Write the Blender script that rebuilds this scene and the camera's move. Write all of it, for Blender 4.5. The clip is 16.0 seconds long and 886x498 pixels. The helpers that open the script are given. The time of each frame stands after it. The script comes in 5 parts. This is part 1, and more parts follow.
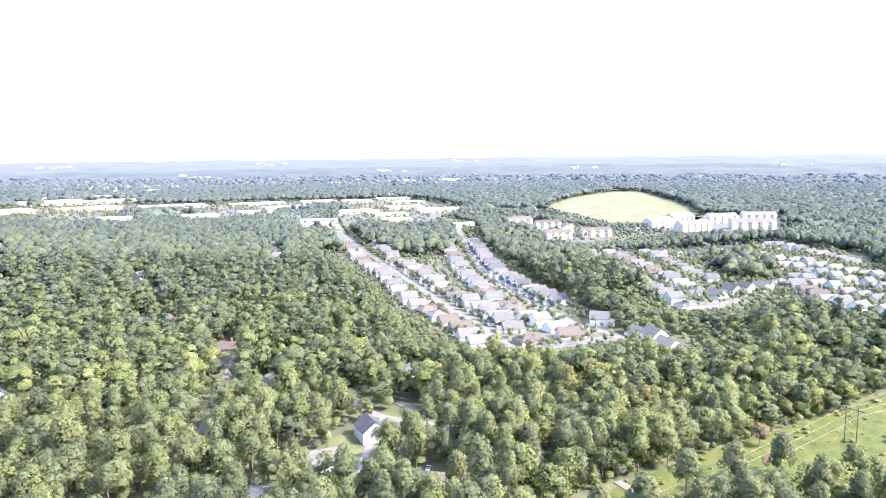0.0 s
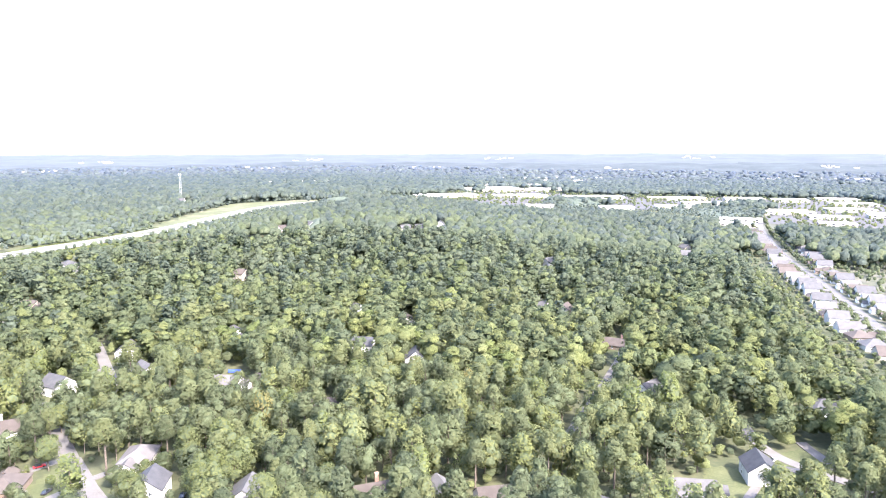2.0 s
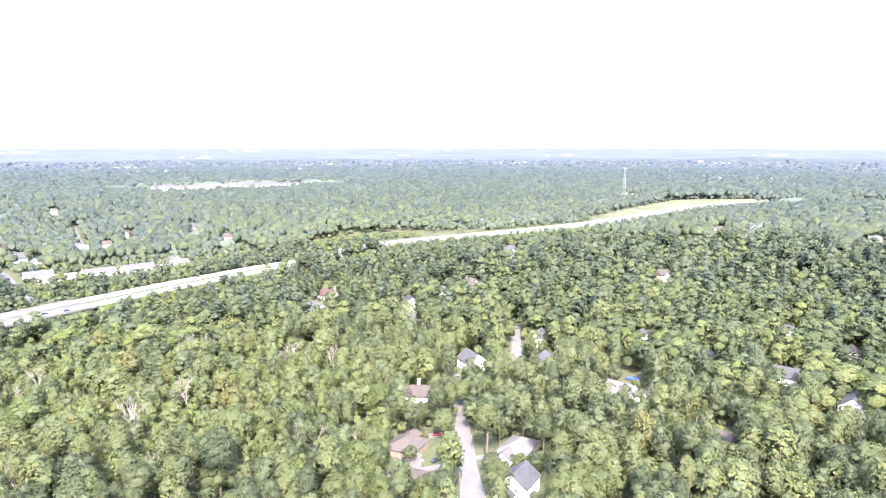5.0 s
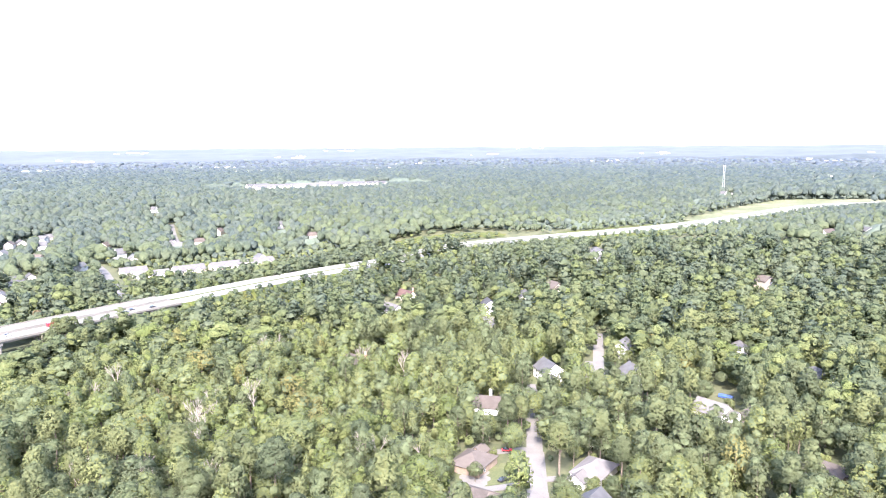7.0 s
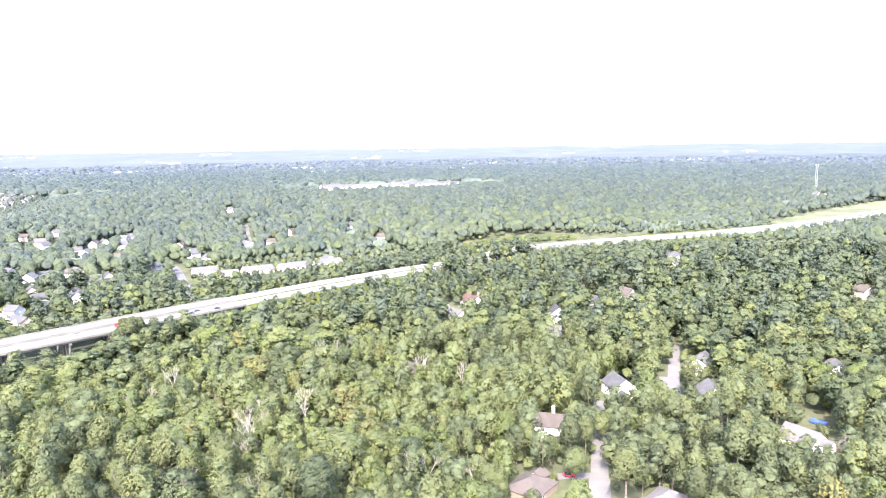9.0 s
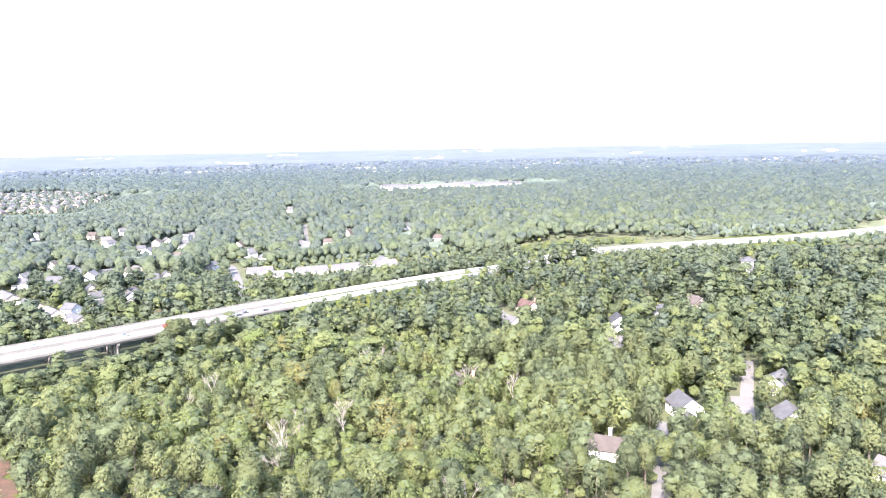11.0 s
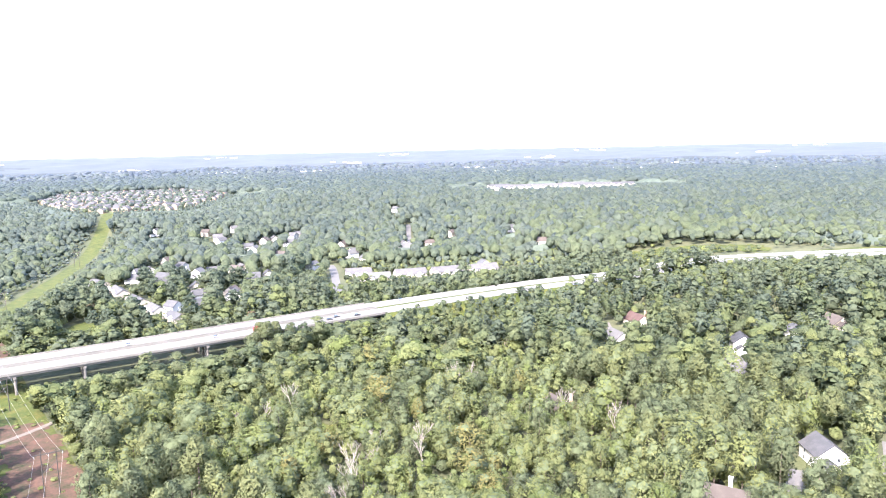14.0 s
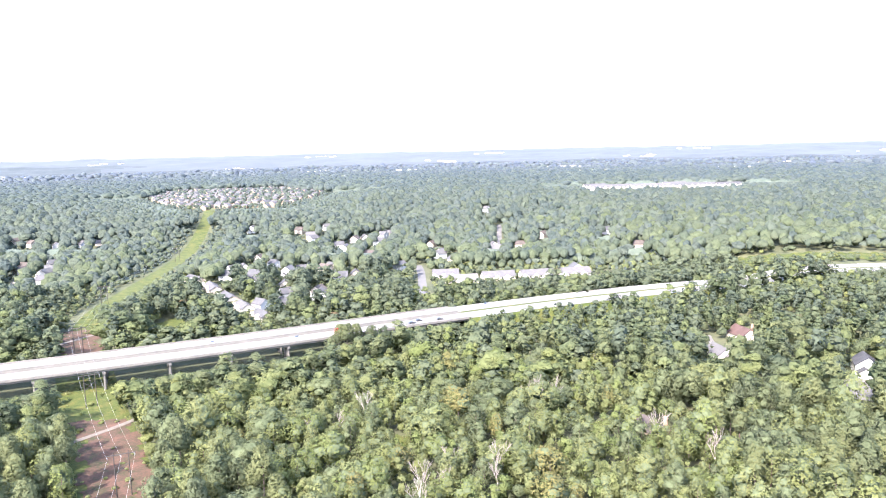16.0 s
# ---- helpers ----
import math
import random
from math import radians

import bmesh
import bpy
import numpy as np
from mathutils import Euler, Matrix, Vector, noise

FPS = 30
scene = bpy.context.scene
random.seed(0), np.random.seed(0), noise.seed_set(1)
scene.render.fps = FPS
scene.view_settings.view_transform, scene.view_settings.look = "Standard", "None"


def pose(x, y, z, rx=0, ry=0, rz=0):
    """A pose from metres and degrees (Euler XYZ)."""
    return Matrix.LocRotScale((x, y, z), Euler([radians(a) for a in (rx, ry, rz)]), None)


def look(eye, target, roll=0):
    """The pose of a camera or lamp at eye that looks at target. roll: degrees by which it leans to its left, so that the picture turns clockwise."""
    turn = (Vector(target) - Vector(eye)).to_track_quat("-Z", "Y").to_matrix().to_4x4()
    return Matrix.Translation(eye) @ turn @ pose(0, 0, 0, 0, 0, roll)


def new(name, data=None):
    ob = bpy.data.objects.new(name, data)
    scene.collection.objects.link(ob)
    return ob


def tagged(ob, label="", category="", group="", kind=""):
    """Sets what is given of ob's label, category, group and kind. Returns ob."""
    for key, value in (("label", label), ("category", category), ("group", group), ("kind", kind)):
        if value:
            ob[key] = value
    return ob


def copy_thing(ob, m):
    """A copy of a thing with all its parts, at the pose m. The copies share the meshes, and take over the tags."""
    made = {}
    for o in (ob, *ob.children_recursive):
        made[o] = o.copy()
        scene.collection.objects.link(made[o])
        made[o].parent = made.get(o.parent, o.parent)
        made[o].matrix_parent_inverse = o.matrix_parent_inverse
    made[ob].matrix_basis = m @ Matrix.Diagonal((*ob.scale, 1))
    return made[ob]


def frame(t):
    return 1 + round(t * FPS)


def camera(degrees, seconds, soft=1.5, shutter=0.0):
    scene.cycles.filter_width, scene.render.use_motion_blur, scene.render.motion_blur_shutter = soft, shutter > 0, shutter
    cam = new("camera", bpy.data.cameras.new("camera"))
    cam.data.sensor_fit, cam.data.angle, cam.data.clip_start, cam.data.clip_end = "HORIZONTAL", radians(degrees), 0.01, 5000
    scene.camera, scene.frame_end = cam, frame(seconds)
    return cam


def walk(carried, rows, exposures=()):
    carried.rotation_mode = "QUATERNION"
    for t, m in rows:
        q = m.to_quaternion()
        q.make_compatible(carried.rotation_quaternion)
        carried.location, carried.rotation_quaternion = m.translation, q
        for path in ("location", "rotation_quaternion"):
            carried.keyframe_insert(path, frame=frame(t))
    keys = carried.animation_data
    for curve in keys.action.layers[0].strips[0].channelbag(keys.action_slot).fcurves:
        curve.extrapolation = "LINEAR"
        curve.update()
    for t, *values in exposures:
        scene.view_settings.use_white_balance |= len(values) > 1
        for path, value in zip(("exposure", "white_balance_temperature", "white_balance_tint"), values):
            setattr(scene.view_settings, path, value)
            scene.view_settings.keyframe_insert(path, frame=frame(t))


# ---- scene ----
cam = camera(64.56, 16.0, 1.0)
# seconds, eye in metres, heading, tilt down and lean in degrees
PATH = [
    (0.0, -38.61, -19.24, 132.08, 55.049, 7.682, -0.600),
    (0.5, -32.30, -17.71, 131.53, 46.417, 7.740, -0.501),
    (1.0, -26.12, -15.90, 131.03, 37.929, 7.793, -0.394),
    (1.5, -20.17, -13.55, 130.78, 30.339, 7.873, -0.213),
    (2.0, -14.49, -10.57, 130.77, 21.463, 7.999, -0.153),
    (2.5, -9.03, -7.22, 130.78, 13.029, 8.117, -0.101),
    (3.0, -4.17, -3.78, 130.88, 5.878, 8.203, -0.070),
    (3.5, -0.00, -0.00, 131.25, -0.000, 8.280, 0.066),
    (4.0, 3.32, 4.21, 131.63, -4.822, 8.378, 0.163),
    (4.5, 5.95, 8.77, 131.89, -8.595, 8.448, 0.160),
    (5.0, 8.18, 13.54, 132.01, -14.353, 8.460, 0.024),
    (5.2, 8.42, 15.55, 131.95, -16.300, 8.465, -0.019),
    (7.5, 11.26, 38.69, 131.34, -22.767, 8.532, -0.509),
    (8.0, 10.95, 43.93, 131.36, -25.120, 8.501, -0.652),
    (8.5, 10.56, 49.25, 131.39, -27.940, 8.496, -0.775),
    (9.0, 9.93, 54.57, 131.48, -27.979, 8.502, -0.851),
    (9.5, 9.14, 59.91, 131.56, -29.223, 8.494, -0.963),
    (9.7, 8.52, 62.30, 131.38, -30.250, 8.486, -0.972),
    (12.0, 1.48, 89.71, 129.34, -33.766, 8.388, -1.079),
    (12.5, -0.91, 94.84, 129.22, -35.253, 8.376, -1.142),
    (13.0, -3.18, 99.92, 129.11, -39.835, 8.312, -1.182),
    (13.5, -5.37, 104.99, 129.11, -41.899, 8.283, -1.194),
    (14.0, -7.63, 109.85, 129.21, -42.282, 8.275, -1.222),
    (14.5, -10.06, 114.49, 129.23, -42.734, 8.292, -1.255),
    (15.0, -12.59, 119.04, 129.23, -46.309, 8.246, -1.271),
    (15.5, -15.05, 123.58, 129.19, -49.846, 8.202, -1.309),
    (16.0, -17.55, 128.16, 129.17, -50.063, 8.217, -1.346),
]


def aim(x, y, z, heading, tilt, lean):
    a, b = radians(heading), radians(tilt)
    way = Vector((math.sin(a) * math.cos(b), math.cos(a) * math.cos(b), -math.sin(b)))
    return look((x, y, z), Vector((x, y, z)) + way * 100, lean)


walk(cam, [(row[0], aim(*row[1:])) for row in PATH], [(0.0, 3.14, 6300, 18), (4.0, 3.22, 6300, 18), (9.0, 3.23, 6300, 18), (16.0, 3.14, 6300, 18)])

# ---- world, sun, exposure ----
SUN_HEADING, SUN_HEIGHT = 162.0, 44.0
world = bpy.data.worlds.new("world")
scene.world = world
world.use_nodes = True
wn = world.node_tree
sky = wn.nodes.new("ShaderNodeTexSky")
sky.sky_type, sky.sun_disc = "NISHITA", False
sky.sun_elevation, sky.sun_rotation = radians(SUN_HEIGHT), radians(SUN_HEADING)
sky.air_density, sky.dust_density, sky.ozone_density = 1.0, 2.4, 1.0
wn.nodes["Background"].inputs["Strength"].default_value = 0.15
wn.links.new(sky.outputs["Color"], wn.nodes["Background"].inputs["Color"])

sun = new("sun", bpy.data.lights.new("sun", "SUN"))
sun.data.energy, sun.data.angle, sun.data.color = 2.0, radians(0.6), (1.0, 0.95, 0.86)
sa, sh = radians(SUN_HEADING), radians(SUN_HEIGHT)
sun.matrix_world = look((math.sin(sa) * math.cos(sh) * 500, math.cos(sa) * math.cos(sh) * 500, math.sin(sh) * 500), (0, 0, 0))

# ---- materials ----
def material(name, low, high, rough=0.8, size=1.0, fine=8.0, bump=0.0, metal=0.0, per_object=0.0, gloss=0.3, mid=None):
    """Two-scale noise between two colours, in world metres: size is the wave of the large patches, fine how much smaller the grain is."""
    m = bpy.data.materials.new(name)
    m.use_nodes = True
    nt = m.node_tree
    bsdf = nt.nodes["Principled BSDF"]
    geo = nt.nodes.new("ShaderNodeNewGeometry")
    big = nt.nodes.new("ShaderNodeTexNoise")
    small = nt.nodes.new("ShaderNodeTexNoise")
    big.inputs["Scale"].default_value, small.inputs["Scale"].default_value = 1.0 / size, fine / size
    big.inputs["Detail"].default_value, small.inputs["Detail"].default_value = 3.0, 3.0
    nt.links.new(geo.outputs["Position"], big.inputs["Vector"])
    nt.links.new(geo.outputs["Position"], small.inputs["Vector"])
    add = nt.nodes.new("ShaderNodeMath")
    add.operation = "MULTIPLY_ADD"
    add.inputs[1].default_value = 0.6
    nt.links.new(small.outputs["Fac"], add.inputs[0])
    scaled = nt.nodes.new("ShaderNodeMath")
    scaled.operation = "MULTIPLY"
    scaled.inputs[1].default_value = 0.9
    nt.links.new(big.outputs["Fac"], scaled.inputs[0])
    nt.links.new(scaled.outputs[0], add.inputs[2])
    value = add.outputs[0]
    if per_object:
        src = nt.nodes.new("ShaderNodeObjectInfo")
        more = nt.nodes.new("ShaderNodeMath")
        more.operation = "MULTIPLY_ADD"
        more.inputs[1].default_value = per_object
        nt.links.new(src.outputs["Random"], more.inputs[0])
        less = nt.nodes.new("ShaderNodeMath")
        less.operation = "SUBTRACT"
        less.inputs[1].default_value = per_object / 2
        nt.links.new(value, less.inputs[0])
        nt.links.new(less.outputs[0], more.inputs[2])
        value = more.outputs[0]
    ramp = nt.nodes.new("ShaderNodeValToRGB")
    ramp.color_ramp.elements[0].position, ramp.color_ramp.elements[1].position = 0.5, 1.0
    ramp.color_ramp.elements[0].color, ramp.color_ramp.elements[1].color = (*low, 1), (*high, 1)
    if mid:
        ramp.color_ramp.elements.new(0.74).color = (*mid, 1)
    nt.links.new(value, ramp.inputs["Fac"])
    nt.links.new(ramp.outputs["Color"], bsdf.inputs["Base Color"])
    bsdf.inputs["Roughness"].default_value, bsdf.inputs["Metallic"].default_value = rough, metal
    bsdf.inputs["Specular IOR Level"].default_value = gloss
    if bump:
        b = nt.nodes.new("ShaderNodeBump")
        b.inputs["Strength"].default_value, b.inputs["Distance"].default_value = 0.8, bump
        nt.links.new(small.outputs["Fac"], b.inputs["Height"])
        nt.links.new(b.outputs["Normal"], bsdf.inputs["Normal"])
    return m


def leaf(name, low, high, grain=2.3, holes=0.66, jitter=0.6):
    """Foliage: sprays of leaves 1 / grain metres across, each with a tilt and a tone of its own, and gaps between them."""
    m = bpy.data.materials.new(name)
    m.use_nodes = True
    nt = m.node_tree
    bsdf, out = nt.nodes["Principled BSDF"], nt.nodes["Material Output"]
    geo = nt.nodes.new("ShaderNodeNewGeometry")
    info = nt.nodes.new("ShaderNodeObjectInfo")
    cells = nt.nodes.new("ShaderNodeTexVoronoi")
    cells.inputs["Scale"].default_value = grain
    big = nt.nodes.new("ShaderNodeTexNoise")
    big.inputs["Scale"].default_value, big.inputs["Detail"].default_value = 0.07, 2.0
    nt.links.new(geo.outputs["Position"], cells.inputs["Vector"])
    nt.links.new(geo.outputs["Position"], big.inputs["Vector"])

    def blend(a, factor, b):
        """a * factor + b"""
        n = nt.nodes.new("ShaderNodeMath")
        n.operation = "MULTIPLY_ADD"
        n.inputs[1].default_value = factor
        nt.links.new(a, n.inputs[0])
        if isinstance(b, float):
            n.inputs[2].default_value = b
        else:
            nt.links.new(b, n.inputs[2])
        return n.outputs[0]

    tint = nt.nodes.new("ShaderNodeSeparateColor")
    nt.links.new(cells.outputs["Color"], tint.inputs[0])
    value = blend(big.outputs["Fac"], 1.2, -0.2)
    value = blend(tint.outputs[0], 0.14, value)
    value = blend(info.outputs["Random"], 0.3, value)
    ramp = nt.nodes.new("ShaderNodeValToRGB")
    ramp.color_ramp.elements[0].position, ramp.color_ramp.elements[1].position = 0.2, 1.0
    ramp.color_ramp.elements[0].color, ramp.color_ramp.elements[1].color = (*low, 1), (*high, 1)
    nt.links.new(value, ramp.inputs["Fac"])
    nt.links.new(ramp.outputs["Color"], bsdf.inputs["Base Color"])
    bsdf.inputs["Roughness"].default_value, bsdf.inputs["Specular IOR Level"].default_value = 0.8, 0.05
    # every spray faces its own way
    sub, scaled, add, unit = (nt.nodes.new("ShaderNodeVectorMath") for _ in range(4))
    sub.operation, scaled.operation, add.operation, unit.operation = "SUBTRACT", "SCALE", "ADD", "NORMALIZE"
    sub.inputs[1].default_value = (0.5, 0.5, 0.5)
    scaled.inputs["Scale"].default_value = jitter
    nt.links.new(cells.outputs["Color"], sub.inputs[0])
    nt.links.new(sub.outputs[0], scaled.inputs[0])
    nt.links.new(scaled.outputs[0], add.inputs[0])
    nt.links.new(geo.outputs["Normal"], add.inputs[1])
    nt.links.new(add.outputs[0], unit.inputs[0])
    nt.links.new(unit.outputs[0], bsdf.inputs["Normal"])
    tr = nt.nodes.new("ShaderNodeBsdfTranslucent")
    mix = nt.nodes.new("ShaderNodeMixShader")
    mix.inputs["Fac"].default_value = 0.48
    nt.links.new(ramp.outputs["Color"], tr.inputs["Color"])
    nt.links.new(bsdf.outputs["BSDF"], mix.inputs[1])
    nt.links.new(tr.outputs["BSDF"], mix.inputs[2])
    nt.links.new(mix.outputs["Shader"], out.inputs["Surface"])
    if holes:
        cut = nt.nodes.new("ShaderNodeMath")
        cut.operation = "LESS_THAN"
        cut.inputs[1].default_value = holes
        nt.links.new(cells.outputs["Distance"], cut.inputs[0])
        clear = nt.nodes.new("ShaderNodeBsdfTransparent")
        gaps = nt.nodes.new("ShaderNodeMixShader")
        nt.links.new(cut.outputs[0], gaps.inputs["Fac"])
        nt.links.new(clear.outputs["BSDF"], gaps.inputs[1])
        nt.links.new(mix.outputs["Shader"], gaps.inputs[2])
        nt.links.new(gaps.outputs["Shader"], out.inputs["Surface"])
    return m


LEAVES = [
    leaf("leaves_oak", (0.102, 0.120, 0.050), (0.168, 0.183, 0.080)),
    leaf("leaves_maple", (0.117, 0.135, 0.052), (0.190, 0.207, 0.084)),
    leaf("leaves_dark", (0.077, 0.093, 0.052), (0.125, 0.142, 0.076)),
    leaf("leaves_pine", (0.094, 0.111, 0.060), (0.149, 0.167, 0.084)),
    leaf("leaves_poplar", (0.111, 0.138, 0.050), (0.175, 0.201, 0.078)),
    leaf("leaves_turning", (0.133, 0.131, 0.051), (0.206, 0.191, 0.078)),
    leaf("leaves_rust", (0.151, 0.101, 0.062), (0.226, 0.159, 0.097)),
    leaf("leaves_willow", (0.124, 0.140, 0.060), (0.190, 0.205, 0.090)),
    leaf("leaves_water_oak", (0.079, 0.100, 0.055), (0.128, 0.147, 0.078)),
    leaf("leaves_sweet_gum", (0.113, 0.138, 0.058), (0.190, 0.208, 0.092)),
    leaf("leaves_holly", (0.067, 0.086, 0.052), (0.109, 0.127, 0.074)),
    leaf("leaves_loblolly", (0.102, 0.117, 0.059), (0.164, 0.179, 0.084)),
]
INNER = leaf("inner_leaves", (0.098, 0.120, 0.066), (0.150, 0.178, 0.098), 1.6, 0.0)
# green of the sheet added to cover shaded gaps between far crowns
UNDER = material("skyline_gap_filler", (0.044, 0.058, 0.043), (0.078, 0.095, 0.072), rough=0.9, size=9.0, fine=6, bump=0.6)
# haze painted into the far leaves: greyer and paler stepwise towards the skyline
HAZE_TONES = [((0.080, 0.099, 0.048), (0.130, 0.151, 0.078)), ((0.067, 0.085, 0.065), (0.107, 0.127, 0.106)), ((0.071, 0.092, 0.088), (0.105, 0.127, 0.124)), ((0.090, 0.108, 0.124), (0.123, 0.143, 0.164))]
HAZED_LEAVES = []
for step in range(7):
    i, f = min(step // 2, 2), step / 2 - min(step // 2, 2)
    low, high = ([a + (b - a) * f for a, b in zip(HAZE_TONES[i][k], HAZE_TONES[i + 1][k])] for k in (0, 1))
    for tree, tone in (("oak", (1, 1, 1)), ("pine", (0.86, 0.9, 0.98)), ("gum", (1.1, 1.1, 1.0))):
        HAZED_LEAVES.append(leaf("far_" + tree, [a * b for a, b in zip(low, tone)], [a * b for a, b in zip(high, tone)], (1.1, 0.8, 0.6, 0.45, 0.36, 0.28, 0.22)[step], 0.0, 1.2 if step < 3 else 0.8 if step < 5 else 0.5))
# haze painted into the plain's colours: each band paler and bluer outwards
HAZE_BANDS = [
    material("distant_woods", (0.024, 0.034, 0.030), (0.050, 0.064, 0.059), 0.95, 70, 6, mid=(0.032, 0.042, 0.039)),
    material("hazed_plain", (0.031, 0.039, 0.040), (0.056, 0.066, 0.067), 0.95, 90, 6, mid=(0.040, 0.048, 0.049)),
    material("hazed_horizon", (0.050, 0.058, 0.062), (0.068, 0.076, 0.081), 0.95, 160, 5),
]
BARK = material("bark", (0.065, 0.052, 0.040), (0.15, 0.12, 0.097), 0.9, 0.6, 6, 0.02)
DEAD = material("dead_wood", (0.17, 0.145, 0.125), (0.30, 0.27, 0.24), 0.9, 0.8, 6)
FLOOR = material("forest_floor", (0.040, 0.050, 0.024), (0.088, 0.088, 0.046), 0.95, 30, 12, 0.1)
GRASS = material("lawn_grass", (0.048, 0.060, 0.024), (0.100, 0.104, 0.049), 0.95, 12, 14, 0.05)
MEADOW = material("meadow", (0.022, 0.034, 0.005), (0.088, 0.078, 0.019), 0.95, 7, 6, 0.3, mid=(0.047, 0.060, 0.010))
DRY = material("dry_field", (0.058, 0.066, 0.026), (0.140, 0.122, 0.088), 0.95, 40, 7, 0.2, mid=(0.086, 0.090, 0.040))
CLAY = material("clay_and_grass", (0.026, 0.032, 0.011), (0.098, 0.050, 0.035), 0.95, 6, 7, 0.15, mid=(0.062, 0.038, 0.024))
ASPHALT = material("pale_asphalt", (0.084, 0.080, 0.078), (0.130, 0.124, 0.119), 0.9, 9, 14, 0.01)
PARKING = material("car_park_asphalt", (0.050, 0.048, 0.047), (0.092, 0.088, 0.085), 0.9, 8, 12, 0.01)
CONCRETE = material("concrete", (0.108, 0.101, 0.090), (0.158, 0.148, 0.133), 0.85, 7, 10, 0.01)
STREET = material("sunlit_pavement", (0.105, 0.098, 0.092), (0.150, 0.140, 0.131), 0.9, 7, 12, 0.01)
GRAVEL = material("gravel_track", (0.095, 0.080, 0.064), (0.150, 0.131, 0.110), 0.95, 4, 9, 0.04)
SIDING = [
    material("white_siding", (0.425, 0.416, 0.387), (0.612, 0.599, 0.561), 0.6, 4, 8, per_object=0.3),
    material("cream_siding", (0.306, 0.276, 0.234), (0.442, 0.404, 0.348), 0.65, 4, 8, per_object=0.3),
    material("tan_brick", (0.170, 0.128, 0.099), (0.255, 0.200, 0.157), 0.85, 3, 16, per_object=0.3),
    material("grey_siding", (0.255, 0.268, 0.281), (0.374, 0.387, 0.391), 0.65, 4, 8, per_object=0.3),
]
ROOFS = [
    material("grey_shingles", (0.054, 0.054, 0.057), (0.090, 0.088, 0.088), 0.9, 3, 12, 0.01, per_object=0.4),
    material("tan_shingles", (0.056, 0.046, 0.040), (0.085, 0.071, 0.063), 0.9, 3, 12, 0.01, per_object=0.4),
    material("dark_shingles", (0.036, 0.037, 0.041), (0.064, 0.064, 0.068), 0.9, 3, 12, 0.01, per_object=0.3),
    material("weathered_shingles", (0.072, 0.069, 0.069), (0.110, 0.105, 0.103), 0.9, 3, 12, 0.01, per_object=0.4),
    material("red_brown_shingles", (0.051, 0.029, 0.025), (0.082, 0.051, 0.044), 0.9, 3, 12, 0.01),
    material("pale_shingles", (0.089, 0.083, 0.082), (0.128, 0.119, 0.117), 0.9, 3, 12, 0.01, per_object=0.3),
]
FLATROOF = material("white_roof_membrane", (0.34, 0.34, 0.335), (0.56, 0.56, 0.55), 0.7, 25, 8)
TRIM = material("white_trim", (0.70, 0.70, 0.69), (0.82, 0.82, 0.81), 0.5, 2, 6)
GLASS = material("window_glass", (0.02, 0.025, 0.03), (0.05, 0.06, 0.07), 0.08, 5, 4, gloss=0.6)
BRICK = material("chimney_brick", (0.28, 0.16, 0.12), (0.42, 0.27, 0.21), 0.9, 1.5, 10)
WOODPOLE = material("pole_wood", (0.030, 0.026, 0.023), (0.062, 0.053, 0.047), 0.9, 1, 8)
STEEL = material("galvanised_steel", (0.30, 0.31, 0.32), (0.46, 0.47, 0.48), 0.5, 2, 8, metal=0.6)
WIRE = material("aluminium_wire", (0.26, 0.26, 0.26), (0.38, 0.38, 0.37), 0.6, 4, 4)
RUBBER = material("tyre_rubber", (0.02, 0.02, 0.02), (0.04, 0.04, 0.04), 0.9, 1, 5)
PAINTS = [
    material("red_paint", (0.42, 0.02, 0.03), (0.52, 0.04, 0.05), 0.3, 3, 4, gloss=0.6),
    material("black_paint", (0.02, 0.02, 0.025), (0.04, 0.04, 0.05), 0.3, 3, 4, gloss=0.6),
    material("white_paint", (0.70, 0.70, 0.70), (0.80, 0.80, 0.80), 0.3, 3, 4, gloss=0.6),
    material("silver_paint", (0.38, 0.39, 0.41), (0.50, 0.51, 0.53), 0.3, 3, 4, gloss=0.6),
    material("blue_paint", (0.03, 0.06, 0.20), (0.05, 0.09, 0.28), 0.3, 3, 4, gloss=0.6),
]
ESTATE = material("estate_grass", (0.052, 0.060, 0.034), (0.125, 0.116, 0.096), 0.95, 14, 9, 0.05, mid=(0.082, 0.084, 0.058))
LANE = material("lane_paint", (0.72, 0.72, 0.68), (0.82, 0.82, 0.78), 0.8, 2, 6)

# ---- the ground and what lies on it ----
def smooth(x, a, b):
    t = np.clip((np.asarray(x, float) - a) / (b - a), 0, 1)
    return t * t * (3 - 2 * t)


K = 1.25  # metres to one unit of the plan in which places are noted below


def plan(points):
    """Noted places in metres."""
    return [(x * K, y * K) for x, y in points]


def height(x, y):
    """The ground's height: flat by the camera, a low ridge to the north, rising slowly to the horizon."""
    x, y = np.asarray(x, float), np.asarray(y, float)
    r, az = np.hypot(x, y), np.degrees(np.arctan2(x, y))
    r0 = 525 + 475 * smooth(-az, 18, 42)
    z = 30 * (1 - 0.8 * smooth(az, 12, 38)) * smooth((r - r0) / 412, 0, 1)
    return z + (98 - z) * smooth(r, 2600, 4900) ** 1.3


def level(x, y):
    return float(height(x, y))


def mesh_object(name, verts, faces, mats, index=None, flat=True):
    me = bpy.data.meshes.new(name)
    me.from_pydata([tuple(v) for v in verts], [], [tuple(f) for f in faces])
    for m in mats if isinstance(mats, (list, tuple)) else [mats]:
        me.materials.append(m)
    if index is not None:
        me.polygons.foreach_set("material_index", index)
    if not flat:
        me.polygons.foreach_set("use_smooth", [True] * len(me.polygons))
    me.update()
    return new(name, me)


